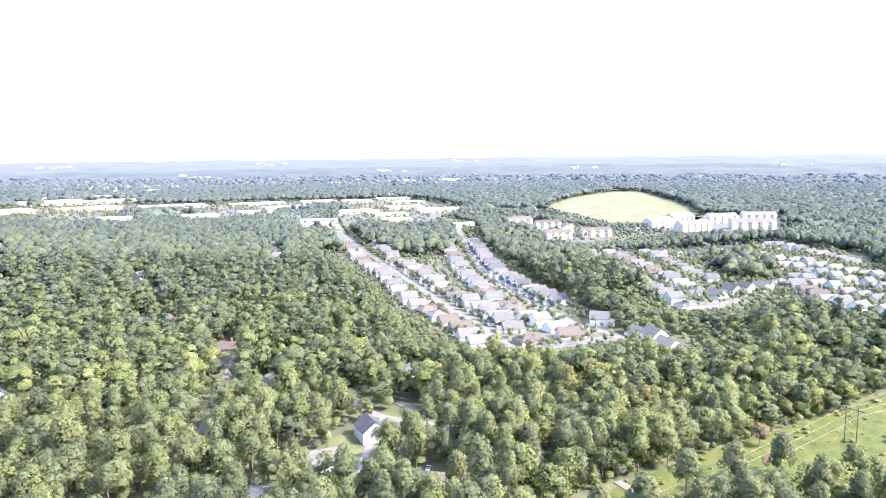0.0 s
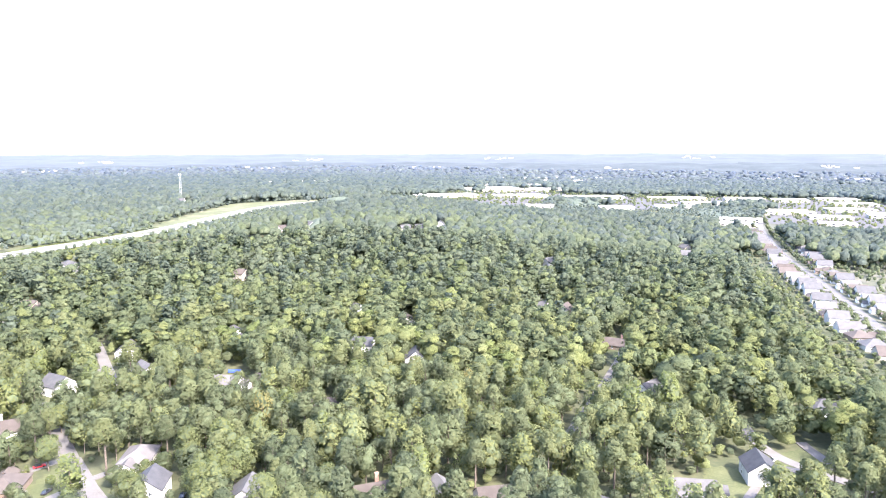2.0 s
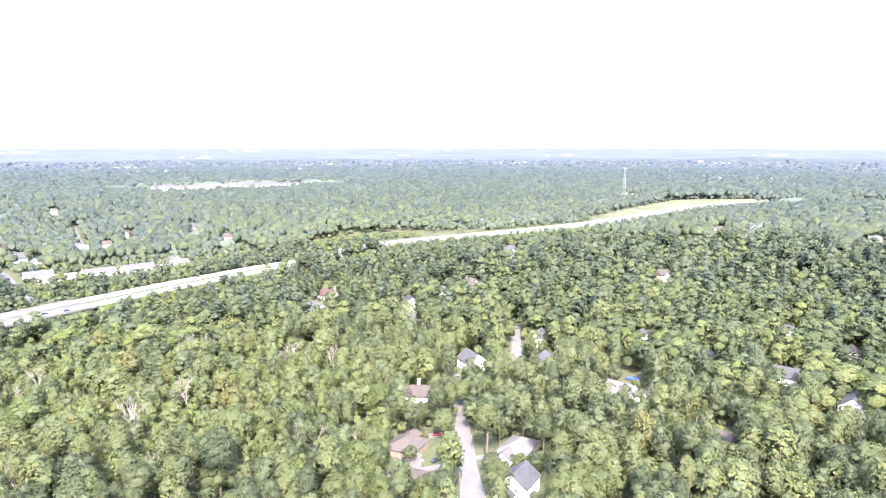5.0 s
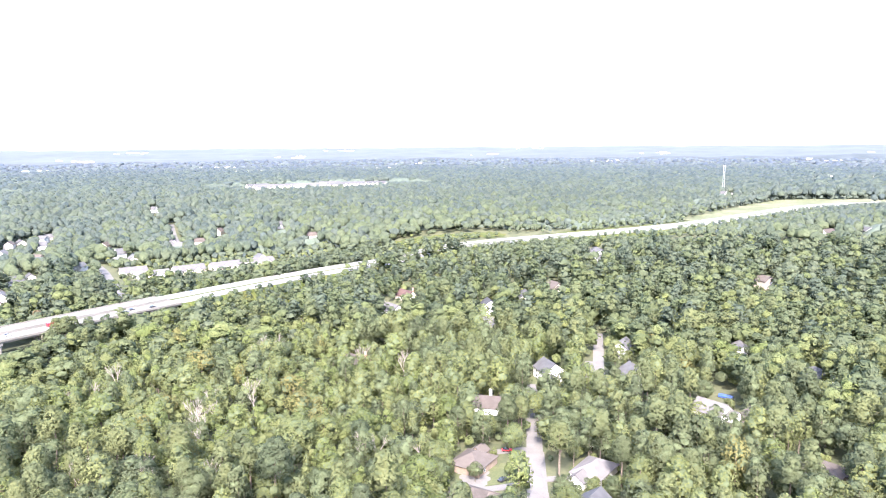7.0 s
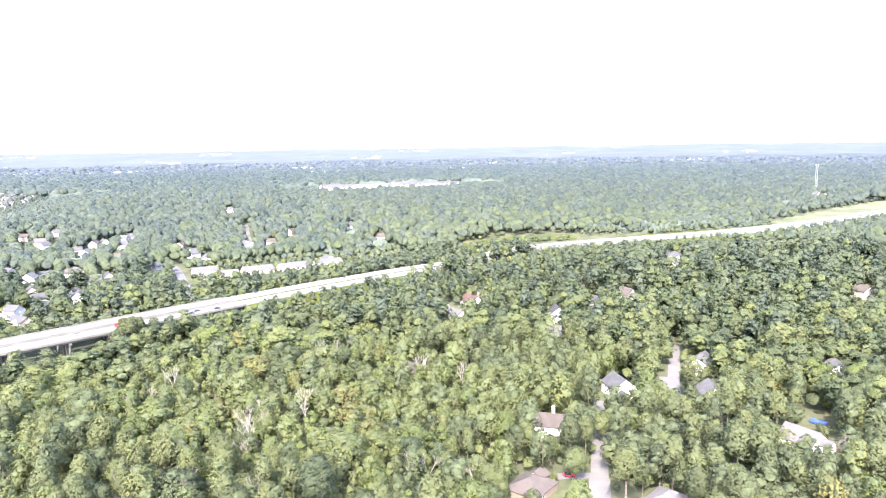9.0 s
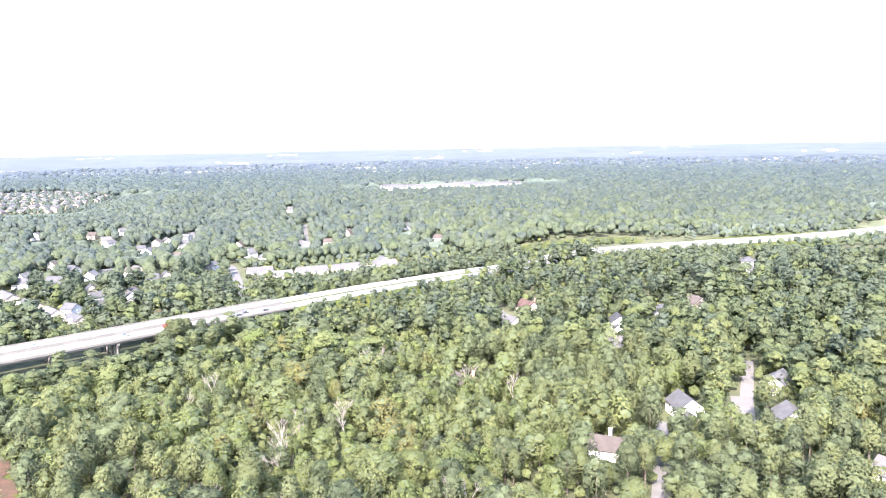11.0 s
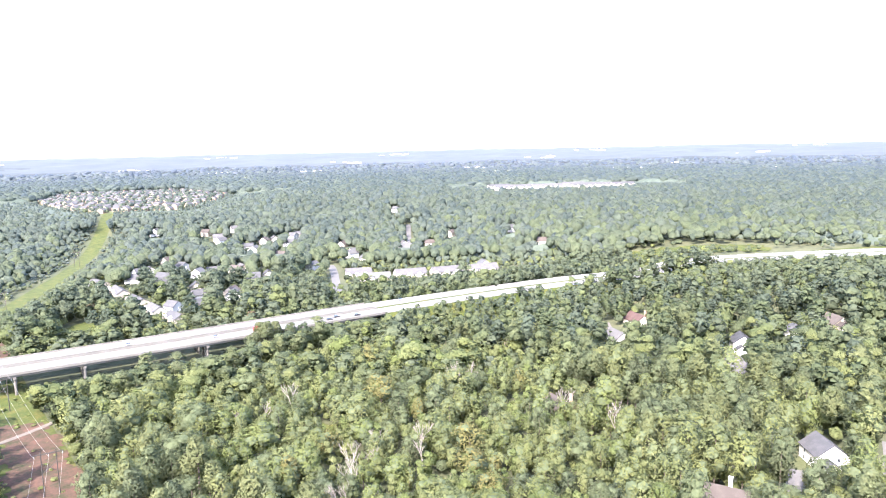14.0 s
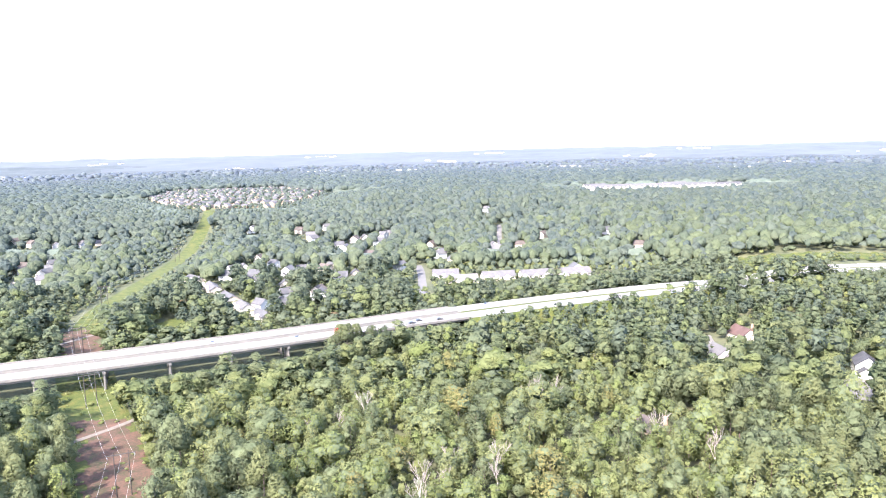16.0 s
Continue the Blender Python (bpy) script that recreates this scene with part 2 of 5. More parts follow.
def triangles(name, verts, tris, mats, index=None, normals=None):
    """A mesh from arrays, for the great numbers of leaves."""
    me = bpy.data.meshes.new(name)
    me.vertices.add(len(verts))
    me.vertices.foreach_set("co", np.ascontiguousarray(verts, np.float32).ravel())
    me.loops.add(len(tris) * 3)
    me.loops.foreach_set("vertex_index", np.ascontiguousarray(tris, np.int32).ravel())
    me.polygons.add(len(tris))
    me.polygons.foreach_set("loop_start", np.arange(0, len(tris) * 3, 3, dtype=np.int32))
    me.polygons.foreach_set("loop_total", np.full(len(tris), 3, np.int32))
    for m in mats:
        me.materials.append(m)
    if index is not None:
        me.polygons.foreach_set("material_index", np.ascontiguousarray(index, np.int32))
    me.polygons.foreach_set("use_smooth", np.ones(len(tris), bool))
    me.update(calc_edges=True)
    if normals is not None:
        me.normals_split_custom_set_from_vertices(normals)
    return me


def part(name, bm, mat, parent, label=""):
    me = bpy.data.meshes.new(name)
    bm.to_mesh(me)
    bm.free()
    me.materials.append(mat)
    ob = new(name, me)
    ob.parent = parent
    return tagged(ob, label)


def inside(x, y, poly):
    x, y = np.asarray(x, float), np.asarray(y, float)
    hit = np.zeros(x.shape, bool)
    for (x0, y0), (x1, y1) in zip(poly, poly[1:] + poly[:1]):
        if y0 != y1:
            hit ^= ((y0 > y) != (y1 > y)) & (x < (x1 - x0) * (y - y0) / (y1 - y0) + x0)
    return hit


def off_line(x, y, line):
    """Distance of points from a broken line."""
    x, y = np.asarray(x, float), np.asarray(y, float)
    best = np.full(x.shape, 1e9)
    for (x0, y0), (x1, y1) in zip(line, line[1:]):
        dx, dy = x1 - x0, y1 - y0
        t = np.clip(((x - x0) * dx + (y - y0) * dy) / (dx * dx + dy * dy), 0, 1)
        best = np.minimum(best, np.hypot(x - x0 - t * dx, y - y0 - t * dy))
    return best


def along(line, step):
    """Points with tangents along a broken line, softened at its bends."""
    pts = [Vector(p) for p in line]
    for _ in range(2):
        cut = [pts[0]]
        for a, b in zip(pts, pts[1:]):
            cut += [a.lerp(b, 0.25), a.lerp(b, 0.75)]
        pts = cut + [pts[-1]]
    out, carry = [], 0.0
    for a, b in zip(pts, pts[1:]):
        d = (b - a).length
        if d < 1e-6:
            continue
        s = carry
        while s < d:
            out.append((a + (b - a) * (s / d), (b - a) / d))
            s += step
        carry = s - d
    out.append((pts[-1], (pts[-1] - pts[-2]).normalized()))
    return out


# the ground sheet: rings that widen outwards
rings = [0, 60, 120] + list(range(160, 1300, 20)) + list(range(1300, 2701, 50)) + [2900, 3100, 3300]


def ring_sheet(radii, sectors, lift):
    verts, faces = [], []
    for r in radii:
        for k in range(sectors):
            a = 2 * math.pi * k / sectors
            x, y = r * math.sin(a), 40 + r * math.cos(a)
            verts.append((x, y, level(x, y) + lift(x, y, r)))
    for i in range(len(radii) - 1):
        a, b = i * sectors, (i + 1) * sectors
        for k in range(sectors):
            n = (k + 1) % sectors
            faces.append((a + k, a + n, b + n, b + k))
    return verts, faces


gv, gf = ring_sheet([1.0] + rings[1:], 240, lambda x, y, r: -40.0 * float(smooth(r, 2750, 3300)))
gf.append(tuple(range(239, -1, -1)))
ground = mesh_object("ground", gv, gf, FLOOR, flat=False)
tagged(ground, "leaf-strewn brown forest floor under the trees", "ground", kind="structure")


def relief(x, y, r):
    """Uneven wooded relief of the far plain."""
    v = noise.noise(Vector((x / 210, y / 210, 0.3))) * 7 + noise.noise(Vector((x / 60, y / 60, 1.7))) * 5
    return v * float(smooth(r, 2600, 2900)) + 9 * float(smooth(r, 2600, 2750)) - 2


radii = [2600 + 42 * i + 0.7 * i * i for i in range(40)]
radii = [r for r in radii if r < 4850] + [4850]
bv, bf = ring_sheet(radii, 720, relief)
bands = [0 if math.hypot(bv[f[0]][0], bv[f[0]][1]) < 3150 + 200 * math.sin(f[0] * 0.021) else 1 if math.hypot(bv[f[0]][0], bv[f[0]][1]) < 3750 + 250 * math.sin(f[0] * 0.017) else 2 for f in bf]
backdrop = mesh_object("backdrop", bv, bf, HAZE_BANDS, bands, flat=False)
tagged(backdrop, "far wooded plain with haze painted in, paler to the skyline", "distance", kind="structure")

CLEAR = []  # places without trees: functions of x, y arrays


def patch(name, poly, mat, label, lift=0.12, step=5.0, ragged=2.5, clear=True, isles=()):
    """A piece of open land laid on the ground, with an uneven edge; its outline in the plan's units."""
    poly = plan(poly)
    xs, ys = [p[0] for p in poly], [p[1] for p in poly]
    nx, ny = int((max(xs) - min(xs)) / step) + 2, int((max(ys) - min(ys)) / step) + 2
    gx, gy = np.meshgrid(min(xs) + step * np.arange(nx), min(ys) + step * np.arange(ny))
    wob = ragged * np.sin(gx * 0.31 + gy * 0.17) + ragged * np.sin(gy * 0.37 - gx * 0.11)
    ok = inside(gx + wob, gy + wob * 0.7, poly)
    gx, gy = gx + np.sin(gy * 1.7) * step * 0.2, gy + np.sin(gx * 1.3) * step * 0.2
    z = height(gx, gy) + lift
    ids = np.full(gx.shape, -1)
    verts, faces = [], []
    for j in range(ny - 1):
        for i in range(nx - 1):
            c = [(j, i), (j, i + 1), (j + 1, i + 1), (j + 1, i)]
            if sum(ok[q] for q in c) >= 3:
                f = []
                for q in c:
                    if ids[q] < 0:
                        ids[q] = len(verts)
                        verts.append((gx[q], gy[q], z[q]))
                    f.append(ids[q])
                faces.append(f)
    ob = mesh_object(name, verts, faces, mat, flat=False)
    if clear:
        CLEAR.append(lambda x, y, poly=poly: inside(x, y, poly) & ~np.any([inside(x, y, plan(p)) for p in isles] or [np.zeros(x.shape, bool)], axis=0))
    return tagged(ob, label, "ground", kind="structure")


def ribbon(name, line, width, mat, label, lift=0.3, step=8.0, clear=2.0, category="road"):
    line = plan(line)
    pts = along(line, step)
    verts, faces = [], []
    for p, d in pts:
        n = Vector((-d.y, d.x))
        for s in (-1, -0.5, 0, 0.5, 1):
            q = p + n * (s * width / 2)
            verts.append((q.x, q.y, level(q.x, q.y) + lift + 0.08 * (1 - abs(s))))
    for i in range(len(pts) - 1):
        for j in range(4):
            a = i * 5 + j
            faces.append((a, a + 5, a + 6, a + 1))
    for i in range(len(pts) - 1):  # kerb faces
        for a, b in ((i * 5, i * 5 + 5), (i * 5 + 9, i * 5 + 4)):
            k = len(verts)
            for v in (verts[b], verts[a]):
                verts.append((v[0], v[1], v[2] - 0.6))
            faces.append((a, k + 1, k, b))
    if clear is not None:
        CLEAR.append(lambda x, y, line=line, w=width / 2 + clear: off_line(x, y, line) < w)
    return tagged(mesh_object(name, verts, faces, mat), label, category, kind="structure")


# the power-line cutting that bends round below the camera
CUT = [(-1010, 500), (-960, 476), (-840, 418), (-690, 335), (-600, 275), (-500, 208), (-415, 186), (-325, 169), (-234, 155), (-170, 128), (-80, 98), (40, 84), (170, 52), (262, 8), (420, -62), (700, -190)]
ribbon("meadow_cutting", CUT[6:], 31, MEADOW, "mown green strip below the power line", 0.1, 10, -0.5, "grass")
ribbon("meadow_cutting", CUT[:7], 18, MEADOW, "mown pale green strip below the power line", 0.1, 10, 2.0, "grass")
patch("clay_clearing", [(-312, 160), (-296, 177), (-262, 172), (-228, 166), (-205, 152), (-200, 132), (-228, 145), (-280, 153)], CLAY, "bare red clay and dry grass in the cutting", 0.3, 3)
patch("clay_clearing", [(-470, 180), (-470, 206), (-395, 196), (-395, 178)], CLAY, "bare red clay strip beyond the bridge", 0.3, 4)
ribbon("gravel_track", [(-287, 148), (-290, 162), (-294, 175), (-300, 188)], 3.2, GRAVEL, "pale gravel track crossing the cutting", 0.45, 4, 0.5, "track")
ribbon("gravel_track", [(-436, 172), (-444, 188), (-452, 206)], 3.2, GRAVEL, "pale gravel track crossing the cutting", 0.45, 4, 0.5, "track")
ribbon("gravel_track", [(165, 44), (172, 53), (177, 62)], 4.0, GRAVEL, "pale gravel track at the edge of the wood", 0.35, 4, 0.5, "track")
for x, y, r in ((186, 38, 4), (221, 25, 3)):
    patch("clay_clearing", [(x + r * 1.6 * math.cos(q * 0.524) * (1 + 0.3 * math.sin(q * 2.3 + y)), y + r * 0.7 * math.sin(q * 0.524)) for q in range(12)], CLAY, "bare red clay showing through the meadow", 0.55, 0.8, 0.9)
patch("meadow", [(190, 42), (250, 22), (330, -30), (420, -90), (380, -130), (270, -60), (200, 0)], MEADOW, "rough green meadow with scrub under the power line", 0.14, 6)

# small grassy glades in the wet wood
for x, y, r in ((-166, 301, 7), (-144, 235, 6), (-206, 238, 7), (-172, 222, 6)):
    patch("glade", [(x + r * math.cos(q * 0.785) * (1 + 0.3 * math.sin(q * 2.1 + x)), y + r * 1.3 * math.sin(q * 0.785)) for q in range(8)], MEADOW, "bright tall grass in a wet glade", 0.5, 2.5, 0.8)
# residential streets in the wood
ribbon("street", [(-26, 150), (-33, 200), (-40, 226), (-47, 250)], 8.0, STREET, "sunlit pale street between houses", 0.3, 6, 2.4)
ribbon("street", [(-47, 250), (-54, 276), (-60, 300), (-66, 316)], 7.0, STREET, "pale street shaded by overhanging trees", 0.28, 6, -0.5)
ribbon("street", [(-35, 318), (-42, 350), (-48, 388), (-52, 410)], 6.5, STREET, "pale lane among the trees", 0.3, 6, 2.0)
ribbon("street", [(108, 190), (136, 217), (166, 246), (182, 262), (200, 280), (222, 306)], 7.0, STREET, "pale asphalt street curving through the wood", 0.3, 6, 3.0)
ribbon("street", [(188, 130), (180, 150), (178, 168), (190, 190)], 5.5, STREET, "pale asphalt street curving through the wood", 0.3, 6, 2.0)
ribbon("street", [(-500, 480), (-478, 466), (-436, 434), (-398, 405), (-362, 382)], 8.0, ASPHALT, "pale asphalt road running under the bridge", 0.3, 6, 5.0)
ribbon("street", [(-620, 700), (-560, 640), (-520, 604), (-500, 575)], 7.0, ASPHALT, "pale asphalt road among the trees", 0.4, 8, 4.0)
# gardens and drives
for poly in ([(150, 166), (162, 160), (188, 166), (198, 156), (172, 136), (156, 139), (130, 124), (124, 139)], [(-57, 236), (-50, 247), (-45, 226), (-53, 222)], [(-34, 216), (-19, 224), (-17, 208), (-31, 204)],
             [(-93, 239), (-83, 245), (-76, 233), (-84, 227)], [(14, 304), (23, 306), (20, 286), (12, 286)], [(-132, 430), (-114, 438), (-108, 406), (-116, 394)]):
    patch("garden_lawn", poly, GRASS, "mown yellow-green lawn beside a house", 0.17, 2.0, 0.5)
for line, w in (([(166, 160), (172, 157), (182, 144)], 4.5), ([(196, 168), (193, 160), (189, 147)], 5), ([(158, 150), (148, 144), (138, 138), (130, 127)], 3.5), ([(-57, 217), (-50, 222), (-43, 227)], 4), ([(-60, 245), (-54, 249), (-47, 252)], 4.5),
                ([(-42, 238), (-36, 222), (-30, 204)], 1.6), ([(-42, 230), (-35, 234), (-25, 239)], 4), ([(-125, 428), (-118, 415), (-113, 400)], 8), ([(8, 303), (16, 304), (25, 308)], 8), ([(-46, 358), (-43, 345), (-41, 330)], 8.5), ([(-204, 446), (-195, 434), (-182, 420), (-176, 412)], 3.5)):
    ribbon("driveway", line, w, STREET, "pale concrete driveway to a house", 0.34, 3, 1.5, "driveway")
patch("driveway_court", [(-127, 421), (-114, 425), (-107, 411), (-112, 401), (-124, 407)], STREET, "pale concrete turning court before a house", 0.26, 1.5, 0.4)
patch("driveway_court", [(-68, 231), (-59, 237), (-51, 214), (-60, 208)], STREET, "pale pinkish concrete court before a garage", 0.24, 2.0, 0.4)
# the estate's streets
ISLANDS = [[(505, 425), (560, 500), (650, 605), (760, 705), (860, 615), (800, 548), (700, 482), (610, 412), (548, 376)], [(654, 150), (680, 112), (620, 90), (566, 82), (556, 112), (600, 140)]]
STREET_A = [(300, 174), (328, 208), (359, 253), (400, 307), (453, 378), (507, 458), (592, 560), (682, 663), (760, 740)]
STREET_B = [(352, 128), (365, 163), (397, 203), (436, 249), (476, 292), (530, 337), (602, 393), (709, 475), (796, 537)]
patch("estate_lawn", [(282, 176), (300, 150), (345, 122), (366, 132), (392, 165), (436, 196), (480, 255), (545, 318), (612, 375), (720, 452), (830, 530), (880, 600), (790, 760), (650, 650), (560, 560), (480, 455), (400, 345), (330, 250)], ESTATE, "dry green lawns between the estate's houses", 0.15, 7, isles=ISLANDS)
patch("estate_lawn", [(432, 118), (452, 96), (500, 84), (560, 60), (480, 20), (500, -10), (620, 0), (760, 40), (800, 130), (730, 165), (690, 215), (620, 265), (590, 255)], ESTATE, "dry green lawns between the estate's houses", 0.15, 7, isles=ISLANDS)
for line in (STREET_A, STREET_B, [(304, 210), (300, 174), (304, 152), (354, 128)],
             [(446, 108), (480, 128), (520, 158), (570, 200), (630, 252)], [(446, 108), (492, 99), (530, 88), (600, 60)], [(530, 88), (570, 130), (640, 200)],
             [(520, 36), (560, 58), (640, 110), (760, 130)], [(540, 20), (600, 50), (700, 80)]):
    ribbon("street", line, 10, ASPHALT, "sunlit pale estate street with kerbs", 0.35, 8, 2.0)

# open land far off
patch("dry_field", [(1184, 594), (1464, 662), (1730, 674), (1751, 600), (1480, 451), (1277, 342), (1080, 270), (973, 278), (928, 358), (994, 434), (1075, 529)], DRY, "dry yellow graded field", 0.6, 20, 6)
patch("graded_bank", [(-25, 752), (30, 860), (90, 985), (200, 1075), (360, 1122), (380, 1185), (190, 1150), (85, 1110), (20, 960), (-30, 800)], DRY, "dry yellow graded bank beside the highway", 1.2, 12, 5)
patch("car_park", [(430, 1120), (560, 1140), (760, 1140), (1010, 1020), (860, 770), (1050, 660), (1230, 930), (1080, 1120), (760, 1330), (520, 1330)], PARKING, "pale shopping-centre car park", 0.6, 25, 6)
STORE_PARK = [(428, 1100), (480, 1010), (530, 985), (640, 1110), (727, 1090), (700, 960), (780, 940), (870, 930), (955, 950), (1100, 1130), (955, 1230), (840, 1270), (780, 1420), (656, 1400), (477, 1195)]
MIDDLE_PARK = [(730, 720), (800, 600), (920, 620), (1009, 660), (1180, 920), (1021, 900), (830, 800)]
patch("car_park", STORE_PARK, PARKING, "pale shopping-centre car park full of small trees", 0.75, 25, 6)
patch("car_park", MIDDLE_PARK, PARKING, "pale asphalt yards between low stores", 0.75, 20, 6)
patch("dry_field", [(1594, 1320), (2076, 1567), (2110, 1366), (1817, 1239), (1540, 1205)], CONCRETE, "bare pale graded field near the skyline", 0.8, 30, 8)
patch("car_park", [(690, 300), (760, 290), (860, 380), (880, 480), (800, 480), (720, 370)], PARKING, "pale asphalt car park by the flats", 0.6, 12, 3)
patch("car_park", [(850, 240), (930, 140), (1120, 160), (1120, 300), (920, 310)], PARKING, "pale asphalt yard round the flats", 0.6, 12, 3)
patch("scrub_clearing", [(-440, 226), (-462, 248), (-440, 262), (-418, 252), (-402, 232), (-412, 220)], MEADOW, "green clearing beside the highway bridge", 0.15, 4)
patch("scrub_clearing", [(-262, 588), (-205, 622), (-170, 645), (-190, 662), (-280, 610)], MEADOW, "pale scrub strip beside the highway", 0.5, 8)

# ---- shapes ----
def box(bm, x0, y0, z0, x1, y1, z1, bevel=0.0):
    vs = [bm.verts.new((x, y, z)) for z in (z0, z1) for x, y in ((x0, y0), (x1, y0), (x1, y1), (x0, y1))]
    for f in ((3, 2, 1, 0), (4, 5, 6, 7), (0, 1, 5, 4), (1, 2, 6, 5), (2, 3, 7, 6), (3, 0, 4, 7)):
        bm.faces.new([vs[i] for i in f])
    return bm


def boxes(*list_of):
    bm = bmesh.new()
    for b in list_of:
        box(bm, *b)
    return bm


def prism(bm, pts, y0, y1):
    """A solid with the outline pts (x, z) from y0 to y1."""
    a = [bm.verts.new((x, y0, z)) for x, z in pts]
    b = [bm.verts.new((x, y1, z)) for x, z in pts]
    bm.faces.new(a)
    bm.faces.new(b[::-1])
    n = len(pts)
    for i in range(n):
        bm.faces.new((a[i], b[i], b[(i + 1) % n], a[(i + 1) % n]))
    return bm


def turned(bm, degrees, x=0, y=0):
    bm.transform(Matrix.Translation((x, y, 0)) @ Matrix.Rotation(radians(degrees), 4, "Z"))
    return bm


def gable_roof(w, d, z, rise, over=0.45, thick=0.22):
    """Two slopes with the ridge along y, w across."""
    h = w / 2 + over
    drop = rise * over / (w / 2)
    bm = bmesh.new()
    prism(bm, [(-h, z - drop), (0, z + rise), (h, z - drop), (h, z - drop + thick), (0, z + rise + thick), (-h, z - drop + thick)], -d / 2 - over, d / 2 + over)
    bmesh.ops.recalc_face_normals(bm, faces=bm.faces)
    return bm


def hip_roof(w, d, z, rise, over=0.5, thick=0.2):
    bm = bmesh.new()
    x, y = w / 2 + over, d / 2 + over
    e = [bm.verts.new(p) for p in ((-x, -y, z), (x, -y, z), (x, y, z), (-x, y, z))]
    t = [bm.verts.new((v.co.x, v.co.y, z + thick)) for v in e]
    run = max(d - w, 0.6) / 2
    r = [bm.verts.new((0, -run, z + thick + rise)), bm.verts.new((0, run, z + thick + rise))]
    bm.faces.new(e[::-1])
    for i in range(4):
        bm.faces.new((e[i], e[(i + 1) % 4], t[(i + 1) % 4], t[i]))
    bm.faces.new((t[0], t[1], r[0]))
    bm.faces.new((t[1], t[2], r[1], r[0]))
    bm.faces.new((t[2], t[3], r[1]))
    bm.faces.new((t[3], t[0], r[0], r[1]))
    return bm


def wall_block(w, d, z, rise):
    """Walls with a gable at both ends of y."""
    bm = bmesh.new()
    pts = [(-w / 2, -0.6), (w / 2, -0.6), (w / 2, z)] + ([(0, z + rise)] if rise else []) + [(-w / 2, z)]
    prism(bm, pts, -d / 2, d / 2)
    bmesh.ops.recalc_face_normals(bm, faces=bm.faces)
    return bm


def window(parent, x, y, z, side, w=1.0, h=1.4, pane=True):
    """side: 0 front (-y), 1 right (+x), 2 back, 3 left."""
    frame_bm = boxes((-w / 2 - 0.12, -0.06, -h / 2 - 0.12, w / 2 + 0.12, 0.02, h / 2 + 0.12))
    ob = part("window", frame_bm, TRIM, parent)
    ob.matrix_basis = pose(x, y, z, 0, 0, 90 * side)
    if pane:
        part("pane", boxes((-w / 2, -0.08, -h / 2, -0.03, -0.03, h / 2), (0.03, -0.08, -h / 2, w / 2, -0.03, h / 2)), GLASS, ob, "dark window glass")
    return ob


def house(w, d, storeys, siding, roof, hip=False, wing=None, chimney=False, porch=False, far=False, label=""):
    """A detached house at the origin, its front to -y. wing: width, depth, x and y of a lower garage wing in front."""
    root = new("house")
    tagged(root, label, "house")
    z = 2.75 * storeys + 0.3
    rise = w * (0.27 if hip else 0.36)
    part("wall", wall_block(w, d, z, 0 if hip else rise), siding, root)
    part("roof", hip_roof(w, d, z, rise) if hip else gable_roof(w, d, z, rise), roof, root)
    if wing:
        ww, wd, wx, wy = wing
        wz = 2.9
        part("garage_wall", turned(wall_block(ww, wd, wz, ww * 0.34), 0, wx, wy), siding, root)
        part("garage_roof", turned(gable_roof(ww, wd, wz, ww * 0.34), 0, wx, wy), roof, root)
        part("garage_door", boxes((wx - ww * 0.36, wy - wd / 2 - 0.05, 0, wx + ww * 0.36, wy - wd / 2 + 0.02, 2.2)), TRIM, root, "white panelled garage door")
    part("front_door", boxes((-w * 0.1 - 0.5, -d / 2 - 0.06, 0.1, -w * 0.1 + 0.5, -d / 2 + 0.02, 2.2)), PAINTS[1], root, "dark front door")
    for s in range(storeys):
        zz = 1.65 + 2.75 * s
        n = 2 if not far else 1
        for k in range(n):
            x = w * (-0.33 + 0.66 * (k + 0.5) / n) + (0.8 if s == 0 else 0)
            window(root, x, -d / 2, zz, 0, pane=not far)
        if not far:
            window(root, w / 2, -d * 0.18, zz, 1)
            window(root, -w / 2, d * 0.18, zz, 3)
    if chimney:
        part("chimney", boxes((w / 2 - 0.05, -0.7, -0.4, w / 2 + 0.95, 0.7, z + rise + 1.0), (w / 2 - 0.15, -0.8, z + rise + 0.9, w / 2 + 1.05, 0.8, z + rise + 1.15)), siding if chimney == 2 else BRICK, root, "chimney stack")
    if porch:
        part("porch_roof", boxes((-w * 0.42, -d / 2 - 2.2, 2.5, w * 0.15, -d / 2 + 0.05, 2.7)), roof, root)
        for x in (-w * 0.40, w * 0.13):
            part("porch_post", boxes((x - 0.1, -d / 2 - 2.1, 0, x + 0.1, -d / 2 - 1.9, 2.5)), TRIM, root)
        part("porch_floor", boxes((-w * 0.42, -d / 2 - 2.2, -0.5, w * 0.15, -d / 2 + 0.02, 0.15)), CONCRETE, root)
    return root


